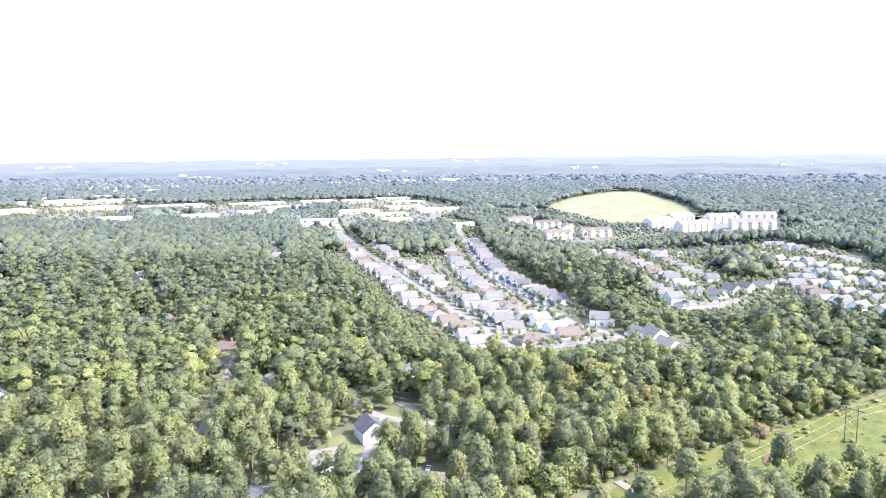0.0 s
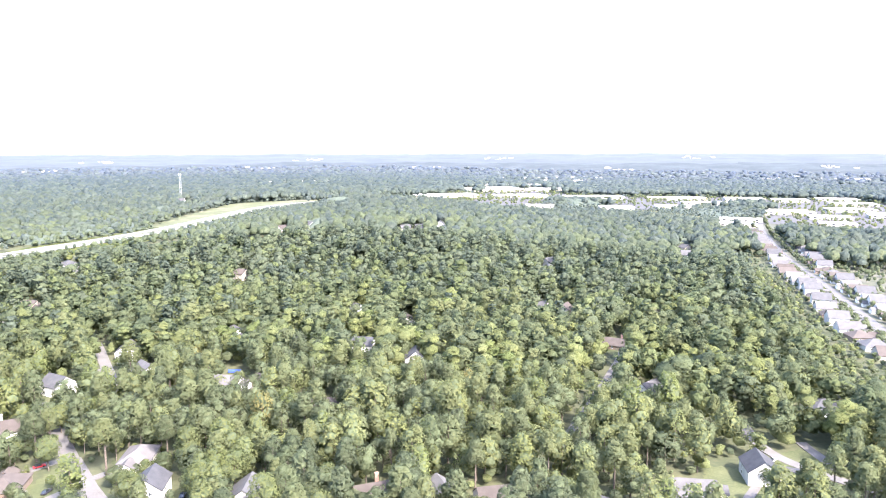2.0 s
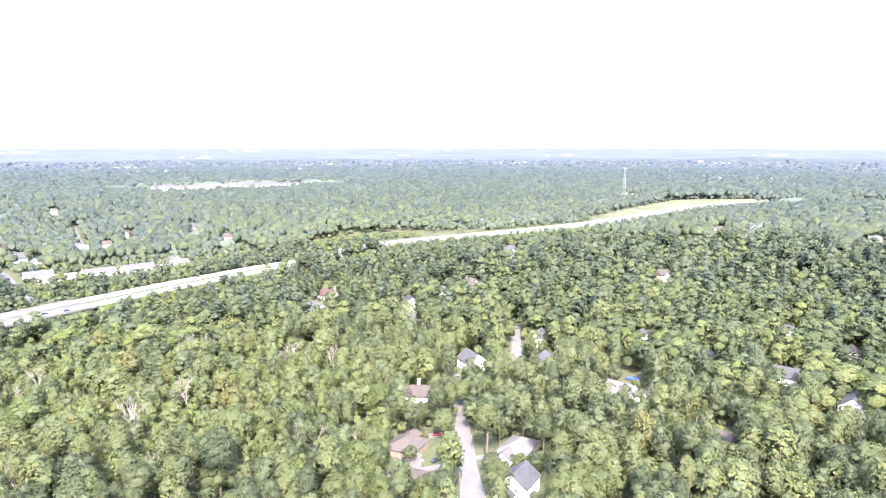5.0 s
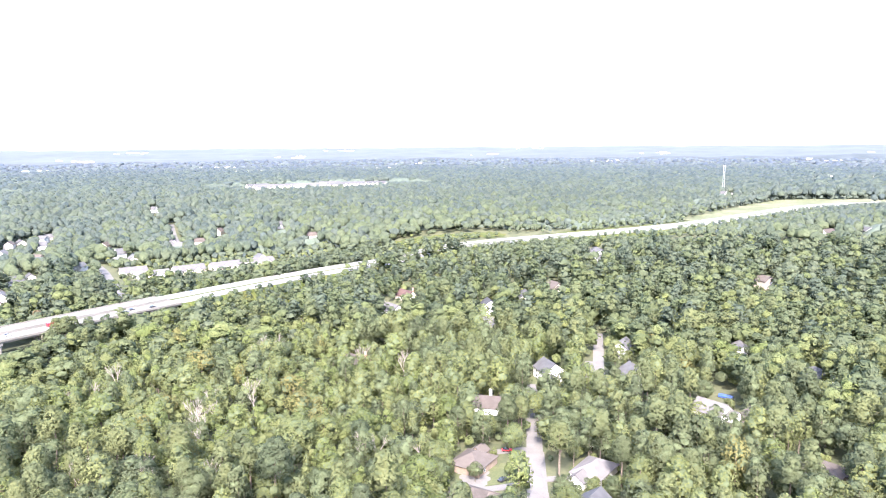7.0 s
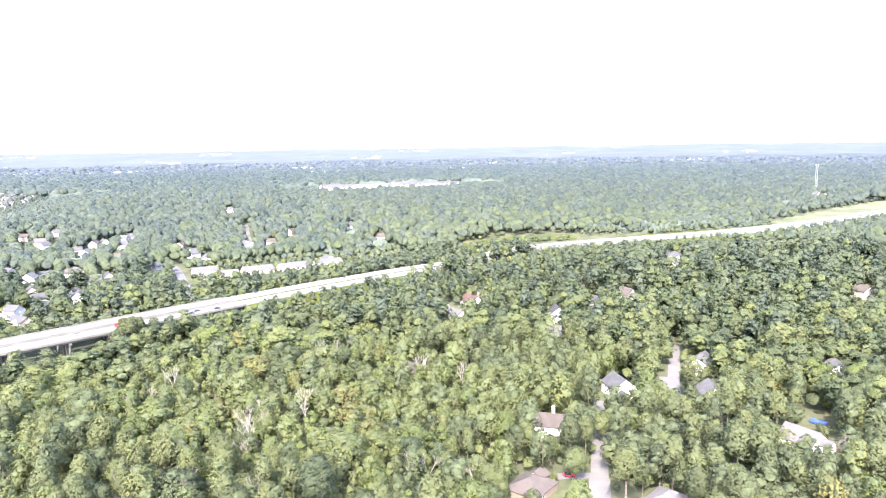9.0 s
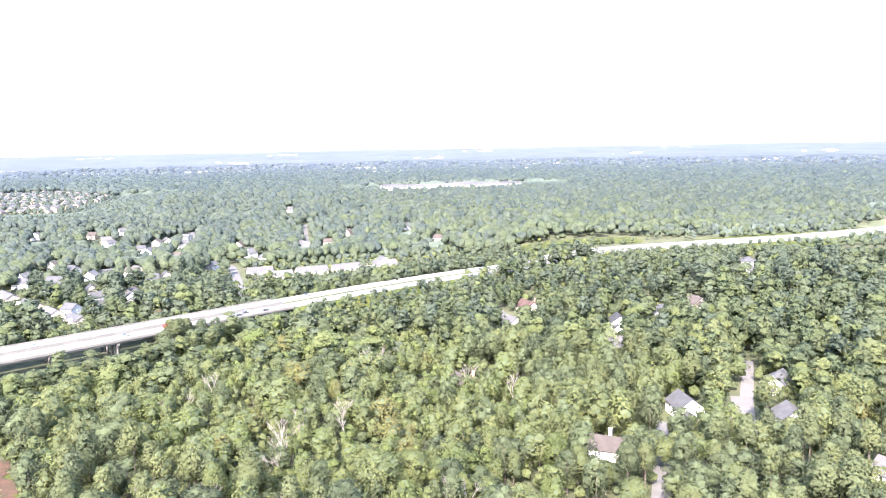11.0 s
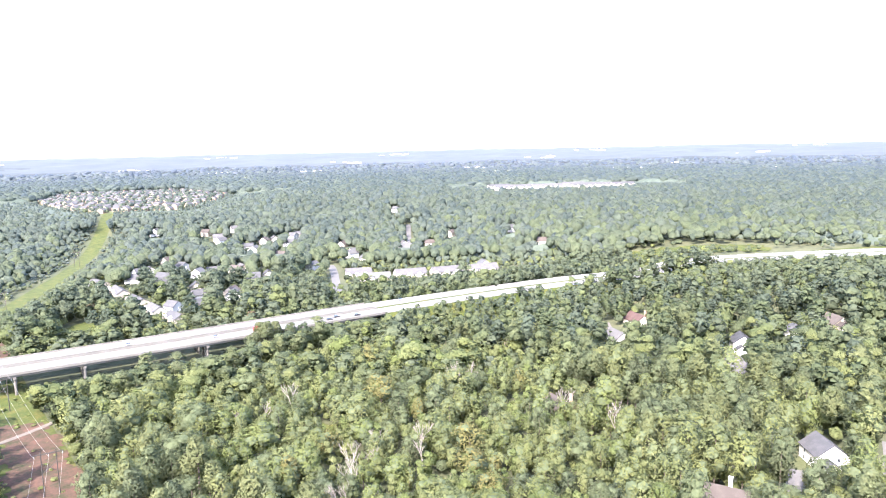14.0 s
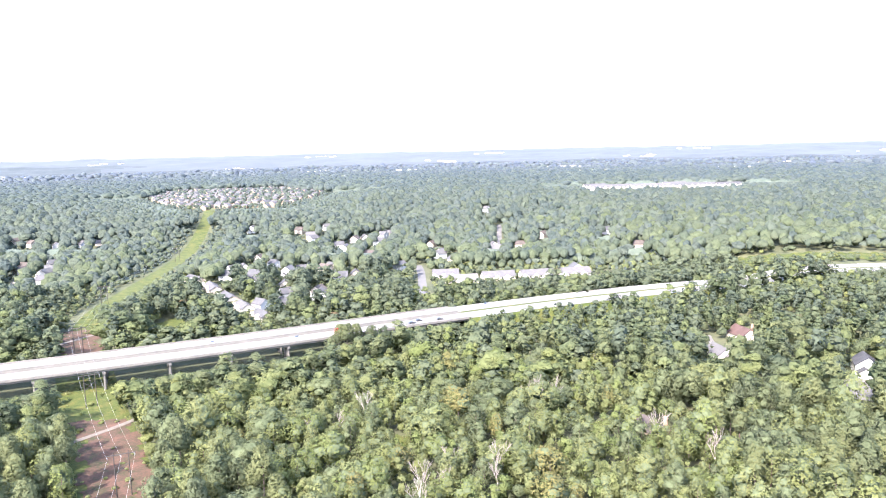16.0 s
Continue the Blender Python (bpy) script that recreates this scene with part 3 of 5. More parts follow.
HOUSE_KINDS = {
    "white_gable": dict(w=12.8, d=15.6, storeys=1, siding=SIDING[0], roof=ROOFS[3], wing=(6.2, 6, 1.8, -9.3), label="white-sided house with a pale grey shingle gable"),
    "white_hip": dict(w=14.2, d=16.0, storeys=1, siding=SIDING[0], roof=ROOFS[0], hip=True, wing=(6.4, 5.5, 2.5, -9.3), label="white house with a hipped grey shingle roof"),
    "white_tall": dict(w=13.0, d=14.4, storeys=2, siding=SIDING[0], roof=ROOFS[0], wing=(6.2, 6, -2.1, -8.4), label="two-storey white-sided house with grey shingles"),
    "cream_gable": dict(w=13.2, d=15.4, storeys=1, siding=SIDING[1], roof=ROOFS[1], wing=(6.2, 6, -2.1, -9.3), label="cream house with a tan shingle gable roof"),
    "brick_hip": dict(w=13.7, d=16.0, storeys=1, siding=SIDING[2], roof=ROOFS[1], hip=True, wing=(6.5, 6, 2.7, -9.8), label="tan brick house with a hipped tan roof"),
    "pink_tall": dict(w=11.4, d=14.2, storeys=2, siding=SIDING[0], roof=ROOFS[1], chimney=2, wing=(6, 5.5, 2.1, -8.8), label="white two-storey house with pinkish tan shingles and a tall chimney"),
    "grey_tall": dict(w=12.0, d=13.7, storeys=2, siding=SIDING[0], roof=ROOFS[2], wing=(6.6, 6.5, -1.9, -8.8), porch=False, label="white two-storey house with dark grey shingles"),
    "pale_hip": dict(w=12.5, d=17.5, storeys=1, siding=SIDING[0], roof=ROOFS[5], hip=True, wing=(6.6, 6.5, -1.5, -10.6), label="long white house with a pale pinkish hipped roof"),
    "ranch": dict(w=10.3, d=20.5, storeys=1, siding=SIDING[2], roof=ROOFS[1], chimney=1, label="long low brick house with a brown shingle roof"),
    "porch_house": dict(w=11.4, d=13.7, storeys=2, siding=SIDING[3], roof=ROOFS[0], porch=True, label="grey-sided two-storey house with a front porch"),
    "red_roof": dict(w=12.5, d=17.1, storeys=1, siding=SIDING[1], roof=ROOFS[4], chimney=1, label="cream house with a red-brown shingle roof"),
    "far_white": dict(w=11, d=13, storeys=1, siding=SIDING[1], roof=ROOFS[0], far=True, label="small cream house with a grey roof, far off among trees"),
    "far_tall": dict(w=11, d=12, storeys=2, siding=SIDING[3], roof=ROOFS[0], far=True, label="two-storey pale grey house with a grey roof, far off"),
    "far_tan": dict(w=11, d=13, storeys=2, siding=SIDING[1], roof=ROOFS[1], far=True, label="cream house with a tan roof, far off"),
}
FIRST = {}
LOTS = []


def set_house(kind, x, y, turn, group="", lot=10.0, open_to=None):
    """Stands a house at a place of the plan."""
    x, y = x * K, y * K
    m = pose(x, y, level(x, y) + 0.1, 0, 0, turn)
    if kind not in FIRST:
        FIRST[kind] = house(**HOUSE_KINDS[kind])
        FIRST[kind].matrix_basis = m
        ob = FIRST[kind]
    else:
        ob = copy_thing(FIRST[kind], m)
    tagged(ob, group=group)
    LOTS.append((x, y, lot, open_to))
    return ob


# ---- highway ----
HIGHWAY = plan([(-600, -480), (-500, -230), (-420, -20), (-366, 146), (-350, 200), (-334, 258), (-312, 350), (-287, 436), (-258, 515), (-224, 574), (-188, 606), (-140, 645), (-50, 712), (-6, 772), (52, 892), (112, 1012), (200, 1092), (370, 1148), (600, 1225)])
BRIDGE_END = 452.0


def road_top(x, y):
    return max(12.5 if y < 680 else 0.0, level(x, y) + 1.6)


def lane_strip(name, pts, off, half, z_low, z_high, mat, parent, label=""):
    """A long bar beside the centre line: off metres to the side, from z_low to z_high over the road's height."""
    verts, faces = [], []
    for p, d in pts:
        n = Vector((-d.y, d.x))
        t = road_top(p.x, p.y)
        for s, z in ((-half, z_low), (half, z_low), (half, z_high), (-half, z_high)):
            q = p + n * (off + s)
            verts.append((q.x, q.y, t + z))
    for i in range(len(pts) - 1):
        a = i * 4
        for j in range(4):
            faces.append((a + j, a + (j + 1) % 4, a + 4 + (j + 1) % 4, a + 4 + j))
    faces += [(3, 2, 1, 0), tuple(len(verts) - 4 + k for k in range(4))]
    ob = mesh_object(name, verts, faces, mat)
    ob.parent = parent
    bm = bmesh.new()
    bm.from_mesh(ob.data)
    bmesh.ops.recalc_face_normals(bm, faces=bm.faces)
    bm.to_mesh(ob.data)
    bm.free()
    return tagged(ob, label)


hw = along(HIGHWAY, 7.0)
on_bridge = [q for q in hw if q[0].y <= BRIDGE_END + 4]
on_land = [q for q in hw if q[0].y >= BRIDGE_END - 4]
for side in (10.2, -10.2):
    bridge = tagged(new("bridge"), "long pale concrete highway bridge on round piers", "bridge", "highway bridges")
    lane_strip("deck", on_bridge, side, 8.4, -0.5, 0.0, CONCRETE, bridge)
    for g_off in (-6.6, -2.2, 2.2, 6.6):
        lane_strip("girder", on_bridge, side + g_off, 0.35, -1.9, -0.45, CONCRETE, bridge)
    for s in (-8.2, 8.2):
        lane_strip("parapet", on_bridge, side + s, 0.18, 0.0, 0.95, CONCRETE, bridge)
    for p, d in along([(q[0].x, q[0].y) for q in on_bridge], 34.0):
        if p.y < -320 or p.y > BRIDGE_END - 12:
            continue
        n = Vector((-d.y, d.x))
        c = p + n * side
        ang = math.degrees(math.atan2(n.y, n.x))
        cap = part("pier_cap", boxes((-7.6, -0.8, -3.2, 7.6, 0.8, -1.92)), CONCRETE, bridge)
        cap.matrix_basis = pose(c.x, c.y, 12.5, 0, 0, ang)
        for k in (-5.4, 0, 5.4):
            bm = bmesh.new()
            bmesh.ops.create_cone(bm, cap_ends=True, segments=10, radius1=0.7, radius2=0.7, depth=10.5)
            col = part("pier_column", bm, CONCRETE, bridge)
            col.matrix_basis = pose(c.x + n.x * k, c.y + n.y * k, 4.2)
    road = tagged(new("highway_road"), "pale concrete carriageway of a divided highway", "road", kind="structure")
    lane_strip("pavement", on_land, side, 8.2, -0.5, 0.0, CONCRETE, road)
    for s in (-6.2, 6.2):
        lane_strip("edge_line", on_land, side + s, 0.1, 0.004, 0.012, LANE, road)
        lane_strip("edge_line", on_bridge, side + s, 0.1, 0.004, 0.012, LANE, road)
# embankment under the road on land
ev, ef = [], []
for p, d in on_land:
    n = Vector((-d.y, d.x))
    t = road_top(p.x, p.y)
    for s, z in ((-42, None), (-19, -0.15), (-18, -0.12), (18, -0.12), (19, -0.15), (42, None)):
        q = p + n * s
        low = level(q.x, q.y) - 0.3
        ev.append((q.x, q.y, low if z is None else max(t + z, low)))
for i in range(len(on_land) - 1):
    for j in range(5):
        a = i * 6 + j
        ef.append((a, a + 1, a + 7, a + 6))
tagged(mesh_object("embankment", ev, ef, MEADOW), "grassy embankment under the highway", "embankment", kind="structure")
CLEAR.append(lambda x, y: off_line(x, y, HIGHWAY) < np.where(y < BRIDGE_END, 21.0, 19.5))

# ---- the estates: rows of houses ----
GROUP = "houses of the estate"


def house_row(line, gap, face, kinds, group, stop=99):
    """Houses along a broken line; face: 1 or -1, the side of the line that the fronts look to."""
    k = 0
    for p, d in along(line, gap * 0.8):
        if k >= stop:
            break
        ang = math.degrees(math.atan2(d.y, d.x)) + (180 if face > 0 else 0)
        set_house(kinds[(k * 5 + int(abs(p.x)) % 3) % len(kinds)], p.x + random.uniform(-1, 1), p.y + random.uniform(-1, 1), ang + random.uniform(-5, 5), group, lot=9.0)
        k += 1


NEAR_KINDS = ["white_gable", "white_hip", "white_tall", "cream_gable", "white_gable", "white_tall", "brick_hip"]
house_row([(291, 186), (320, 222), (342, 258), (360, 290), (392, 325), (422, 363), (446, 400), (478, 440), (526, 498), (581, 566), (642, 636)], 22, -1, NEAR_KINDS, GROUP)
house_row([(330, 186), (350, 210), (368, 234), (395, 270), (418, 303), (455, 354), (494, 408), (534, 456), (571, 500)], 19, 1, NEAR_KINDS, GROUP)
house_row([(345, 166), (356, 189), (372, 213), (394, 238), (420, 266), (452, 297), (492, 332), (532, 366), (600, 420)], 18, -1, NEAR_KINDS, GROUP)
house_row([(412, 196), (426, 217), (441, 236), (457, 254), (470, 270), (495, 295), (521, 318), (545, 338), (636, 408)], 18, 1, ["white_tall", "grey_tall", "white_gable"], GROUP)
for x, y, a, k in ((310, 166, 60, "brick_hip"), (334, 152, 40, "cream_gable"), (373, 149, 20, "white_tall"), (352, 108, -30, "white_tall"), (342, 97, -30, "white_gable"), (358, 119, -30, "white_gable")):
    set_house(k, x, y, a, GROUP, open_to=1)
FAR_KINDS = ["far_white", "far_tall", "white_gable", "far_tan", "far_white"]
G2 = "houses of the second estate"
house_row([(448, 118), (458, 131), (472, 144), (502, 166), (526, 185), (553, 208), (585, 233), (609, 256)], 18, -1, NEAR_KINDS, G2)
house_row([(496, 122), (511, 138), (540, 160), (566, 180), (584, 198), (601, 218), (631, 246)], 19, 1, NEAR_KINDS, G2)
house_row([(492, 108), (518, 96), (540, 84)], 20, 1, ["white_gable", "grey_tall"], G2)
house_row([(541, 124), (568, 146), (591, 163), (619, 186), (651, 217)], 19, -1, FAR_KINDS, G2)
house_row([(655, 198), (667, 179), (681, 163), (720, 152)], 18, 1, FAR_KINDS, G2)
house_row([(559, 77), (548, 62), (518, 44), (490, 24), (485, 6)], 19, -1, NEAR_KINDS, G2)
house_row([(588, 71), (562, 48), (548, 32), (531, 12)], 18, 1, FAR_KINDS, G2)
house_row([(638, 87), (618, 66), (600, 48), (586, 27), (578, 10)], 18, -1, FAR_KINDS, G2)
house_row([(676, 111), (669, 91), (660, 73), (645, 52), (629, 34), (616, 17)], 18, 1, FAR_KINDS, G2)
house_row([(770, 123), (749, 98), (730, 76), (705, 54), (680, 38)], 18, -1, FAR_KINDS, G2)

# ---- houses among the trees ----
WOOD = "houses in the wood"
for k, x, y, a in (
        ("grey_tall", 160, 152, 150), ("white_gable", 132, 150, 60), ("brick_hip", 141, 109, 20), ("white_gable", 178, 230, 110), ("cream_gable", 274, 353, 60),
        ("ranch", 208, 294, 40), ("white_hip", 229, 187, 70), ("white_tall", 98, 307, -20), ("white_hip", 51, 368, 30), ("grey_tall", 80, 339, 60),
        ("brick_hip", 42, 265, 70), ("white_gable", 21, 395, 10), ("cream_gable", 120, 387, -10), ("pale_hip", -25, 240, -15), ("grey_tall", -21, 212, -15),
        ("ranch", 44, 185, 90), ("white_gable", 61, 176, 0), ("cream_gable", 75, 168, 80), ("white_hip", 101, 151, 30), ("white_gable", 217, 393, 20),
        ("white_tall", -34, 373, -10), ("white_gable", -25, 340, 20), ("pink_tall", -72, 276, 100), ("brick_hip", -63, 232, 170), ("brick_hip", -56, 209, 80),
        ("white_tall", -60, 327, 40), ("grey_tall", -124, 436, 30), ("white_hip", -111, 475, 40), ("cream_gable", -97, 498, 50), ("white_hip", -86, 604, 20),
        ("white_gable", -80, 574, -10), ("white_hip", -14, 194, 10), ("white_tall", 6, 194, -20), ("white_gable", -180, 414, 60), ("red_roof", -188, 452, 60),
        ("ranch", -149, 312, 70), ("white_gable", -136, 411, 20), ("ranch", 28, 302, 50), ("white_gable", 9, 306, 60)):
    set_house(k, x, y, a, WOOD, lot=19.0 if (x, y) in ((141, 109), (132, 150), (160, 152)) else 9.8, open_to=None if (x, y) in ((-149, 312), (-136, 411), (-80, 574), (28, 302)) else 1)
    ux, uy = -x / math.hypot(x, y - 40), (40 - y) / math.hypot(x, y - 40)
    ring = [(x + ux * 5 + math.cos(q * 0.785) * (11 + 2 * math.sin(q * 2.6 + x)), y + uy * 5 + math.sin(q * 0.785) * (11 + 2 * math.cos(q * 1.9 + y))) for q in range(8)]
    patch("garden_lawn", ring, GRASS, "mown lawn round a house in the wood", 0.14, 2.5, 0.8, clear=False)
FARWOOD = "houses far off among the trees"
spots = ((21, 1163), (8, 1150), (94, 702), (126, 720), (221, 692), (268, 712), (38, 541), (292, 515), (472, 554), (434, 507), (221, 371), (98, 420), (240, 700), (-722, 499), (-668, 523), (-666, 560), (-539, 542),
         (-520, 593), (-505, 617), (-494, 456), (-546, 419), (-486, 391), (-451, 351), (-439, 301), (-441, 320), (-375, 545), (-385, 647), (-587, 346), (-600, 362), (-525, 335), (-628, 391), (-587, 385))
more = ((-554, 395), (-438, 345), (-751, 217), (-749, 240), (-672, 198), (-654, 215), (-901, 235), (-845, 289), (-848, 307), (-802, 465), (-758, 505), (-704, 492), (-676, 542), (-636, 533), (-577, 559), (-460, 700), (-730, 232), (-690, 222), (-880, 246), (-460, 330), (-500, 350), (-560, 330))
north_west = ((-725, 209), (-854, 265), (-661, 498), (-542, 375), (-531, 404), (-518, 521), (-499, 414), (-503, 582), (-525, 672), (-690, 746), (-676, 577), (-622, 481), (-569, 476), (-752, 538), (-495, 516), (-546, 348))
for i, (x, y) in enumerate(spots + more + north_west):
    set_house(("far_white", "far_tall", "far_tan", "white_tall")[(i * 7) % 4], x, y, (i * 67) % 180, FARWOOD, lot=9, open_to=1)
# a dense estate on the western skyline
SKYLINE = [(-993, 462), (-933, 561), (-1125, 763), (-1380, 812), (-1482, 610), (-1298, 497)]
patch("estate_lawn", [(-1000, 470), (-940, 560), (-1125, 755), (-1375, 805), (-1475, 610), (-1298, 500)], GRASS, "dry lawns and lanes of the estate near the skyline", 0.3, 25, 6)
bm = bmesh.new()
for i in range(29):
    for j in range(17):
        x, y = (-1500 + i * 20 + (j % 2) * 8) * K, (455 + j * 23 + (i % 3) * 5) * K
        if inside(np.array([x]), np.array([y]), plan(SKYLINE))[0] and (i * 3 + j * 5) % 7:
            w, d, z = 5.0 + (i % 3) * 0.6, 6.2, 4.6 + (j % 3) * 0.9
            m = pose(x, y, level(x, y), 0, 0, 20 + 90 * ((i + j) % 2) + (i * 13 + j * 7) % 20)
            lo = [bm.verts.new(m @ Vector(q)) for q in ((-w, -d, -1), (w, -d, -1), (w, d, -1), (-w, d, -1))]
            hi = [bm.verts.new(m @ Vector(q)) for q in ((-w, -d, z), (w, -d, z), (w, d, z), (-w, d, z))]
            rg = [bm.verts.new(m @ Vector(q)) for q in ((0, -d, z + 3.4), (0, d, z + 3.4))]
            for q in range(4):
                bm.faces.new((lo[q], lo[(q + 1) % 4], hi[(q + 1) % 4], hi[q]))
            bm.faces.new((hi[0], hi[1], rg[0]))
            bm.faces.new((hi[2], hi[3], rg[1]))
            for q in ((hi[1], hi[2], rg[1], rg[0]), (hi[3], hi[0], rg[0], rg[1])):
                bm.faces.new(q).material_index = 1
            LOTS.append((x, y, 5.5, None))
me = bpy.data.meshes.new("skyline_houses")
bm.to_mesh(me)
bm.free()
me.materials.append(SIDING[2])
me.materials.append(ROOFS[0])
tagged(new("skyline_houses", me), "dense estate of small pale houses near the skyline", "houses", kind="stuff")


# ---- terraces, flats, shops ----
def block(name, label, category, x, y, turn, length, depth, storeys, siding, roof, bays, pitched=True, group=""):
    """A long building with a row of windows on each storey; front to -y."""
    x, y = x * K, y * K
    root = new(name)
    tagged(root, label, category, group)
    z = 2.9 * storeys + 0.4
    if pitched:
        part("wall", turned(wall_block(depth, length, z, depth * 0.3), 90), siding, root)
        part("roof", turned(gable_roof(depth, length, z, depth * 0.3, 0.5), 90), roof, root)
    else:
        part("wall", boxes((-length / 2, -depth / 2, -1.5, length / 2, depth / 2, z)), siding, root)
        part("roof", boxes((-length / 2 + 0.3, -depth / 2 + 0.3, z - 0.1, length / 2 - 0.3, depth / 2 - 0.3, z + 0.15)), roof, root)
        part("parapet", boxes((-length / 2 - 0.1, -depth / 2 - 0.1, z - 0.6, length / 2 + 0.1, -depth / 2 + 0.29, z + 0.8), (-length / 2 - 0.1, depth / 2 - 0.29, z - 0.6, length / 2 + 0.1, depth / 2 + 0.1, z + 0.8)), siding, root)
    step = length / bays
    for b in range(bays):
        xx = -length / 2 + step * (b + 0.5)
        for s in range(storeys):
            window(root, xx, -depth / 2, 1.7 + 2.9 * s, 0, step * 0.24, 1.5, False).data.materials[0] = GLASS
        if pitched and b % 2 == 0:
            part("gable", turned(wall_block(step * 0.9, 2.4, z + 0.2, step * 0.3), 0, xx, -depth / 2 - 0.6), siding, root)
    root.matrix_basis = pose(x, y, level(x, y) + 0.2, 0, 0, turn)
    n = max(1, round(length / depth))
    for k in range(n):
        s = (k + 0.5) / n * length - length / 2
        LOTS.append((x + s * math.cos(radians(turn)), y + s * math.sin(radians(turn)), depth * 0.6 + 3, 1))
    return root


for x, y, L, a in ((-414, 454, 33, -60), (-404, 485, 32, -58), (-387, 511, 33, -57), (-371, 538, 30, -58), (-441, 462, 26, -64)):
    block("terrace", "pale terraced houses with grey roofs beside the highway", "terrace", x, y, a + 118, L, 15, 1, SIDING[1], ROOFS[3], 6, True, "terraces by the highway")
for x, y, L, a in ((-528, 304, 34, -12), (-484, 298, 28, -8), (-448, 293, 24, -10), (-416, 291, 20, -4), (-574, 308, 26, 4)):
    block("terrace", "row of pale houses with light grey roofs", "terrace", x, y, a, L, 11, 1, SIDING[1], ROOFS[0], 4, True, "rows of houses west of the highway")
for x, y, L, a in ((-745, 1070, 60, 60), (-705, 1125, 55, 55), (-660, 1178, 60, 50), (-610, 1230, 50, 50), (-728, 1098, 40, 58), (-685, 1150, 40, 52), (-637, 1204, 40, 50), (-775, 1085, 50, 60), (-690, 1195, 50, 52)):
    block("apartment_block", "long cream three-storey apartment block with grey roofs", "apartments", x, y, a, L, 18, 3, SIDING[1], ROOFS[0], 9, True, "apartment blocks to the north-west")
for x, y, L, a in ((905, 285, 58, -20), (885, 235, 60, -30), (945, 175, 70, -60), (1010, 230, 60, -40), (985, 280, 50, -30), (1060, 190, 60, -60)):
    block("apartment_block", "white four-storey apartment block with pale hipped roofs", "apartments", x, y, a, L, 19, 4, SIDING[1], ROOFS[3], 9, True, "apartment blocks by the field")
for x, y, L, a in ((855, 470, 46, -40), (826, 410, 44, -50), (770, 318, 46, -50), (720, 345, 40, -40), (800, 370, 40, 30)):
    block("apartment_block", "tan three-storey apartment block with brown roofs", "apartments", x, y, a, L, 17, 3, SIDING[1], ROOFS[1], 7, True, "tan apartment blocks")
for x, y, L, D, a in ((560, 1010, 60, 30, -30), (690, 980, 70, 35, -25), (800, 960, 90, 40, -30), (900, 1000, 110, 45, -30), (1020, 1800, 330, 110, -35), (780, 1560, 200, 70, -25), (660, 1430, 160, 60, -20), (840, 1460, 120, 50, -25), (800, 650, 55, 30, -45), (870, 720, 70, 35, -40), (960, 700, 60, 35, -40), (1010, 800, 90, 40, -35), (1120, 880, 90, 40, -35), (900, 820, 70, 30, -40), (470, 1210, 150, 60, -10), (640, 1235, 130, 60, -8), (800, 1215, 150, 55, -25), (940, 1130, 140, 50, -32), (1050, 1065, 90, 50, -35), (880, 800, 90, 40, -40), (1000, 700, 110, 45, -40),
                      (650, 1410, 170, 80, -10), (790, 1425, 120, 60, -10), (1040, 1960, 260, 90, -25), (1250, 1960, 160, 90, -30), (1900, 1560, 220, 80, -40), (2080, 1390, 180, 80, -45), (1100, 1000, 80, 50, -40), (1200, 980, 90, 50, -40), (730, 745, 70, 26, -45), (790, 520, 40, 24, -40), (680, 700, 60, 26, -40)):
    block("store", "wide low store with a white flat roof", "store", x, y, a, L, D, 2 if D < 70 else 3, SIDING[1], FLATROOF, max(4, int(L / 22)), False, "stores of the shopping centre")
for x, y, L, D, a in ((220, 1700, 120, 40, -5), (330, 1720, 110, 40, -10), (-1250, 1690, 130, 40, 35), (-1500, 1900, 120, 40, 30), (-1000, 2000, 150, 50, 20), (-1900, 1500, 140, 50, 45), (-2100, 1300, 160, 50, 55), (-1750, 1150, 120, 40, 50), (-600, 2100, 140, 40, 15)):
    block("warehouse", "pale flat-roofed warehouse on the skyline", "warehouse", x, y, a, L, D, 3, SIDING[0], FLATROOF, 8, False, "warehouses on the skyline")


# flat roofs and house fronts that fleck the far plain
bm = bmesh.new()
for i in range(300):
    c = i // 9  # buildings stand in groups of nine
    a = radians(-86 + 172 * ((c * 0.618) % 1.0)) + 0.02 * math.sin(i * 4.1)
    r = 2560 + 2000 * ((c * 0.414) % 1.0) + 55 * math.sin(i * 2.3)
    x, y = r * math.sin(a), 40 + r * math.cos(a)
    w, d, h = 3 + (i * 13) % 9 + (14 if i % 23 == 0 else 0), 5 + (i * 7) % 8, 3 + (i * 5) % 4
    z = level(x, y) + relief(x, y, r)
    part_bm = boxes((-w, -d, -8, w, d, h))
    part_bm.transform(pose(x, y, z, 0, 0, -math.degrees(a) + (i * 31) % 40 - 20))
    me = bpy.data.meshes.new("tmp")
    part_bm.to_mesh(me)
    part_bm.free()
    bm.from_mesh(me)
    bpy.data.meshes.remove(me)
me = bpy.data.meshes.new("skyline_buildings")
bm.to_mesh(me)
bm.free()
me.materials.append(SIDING[1])
tagged(new("skyline_buildings", me), "pale flat-roofed buildings flecking the far plain", "buildings", kind="stuff")


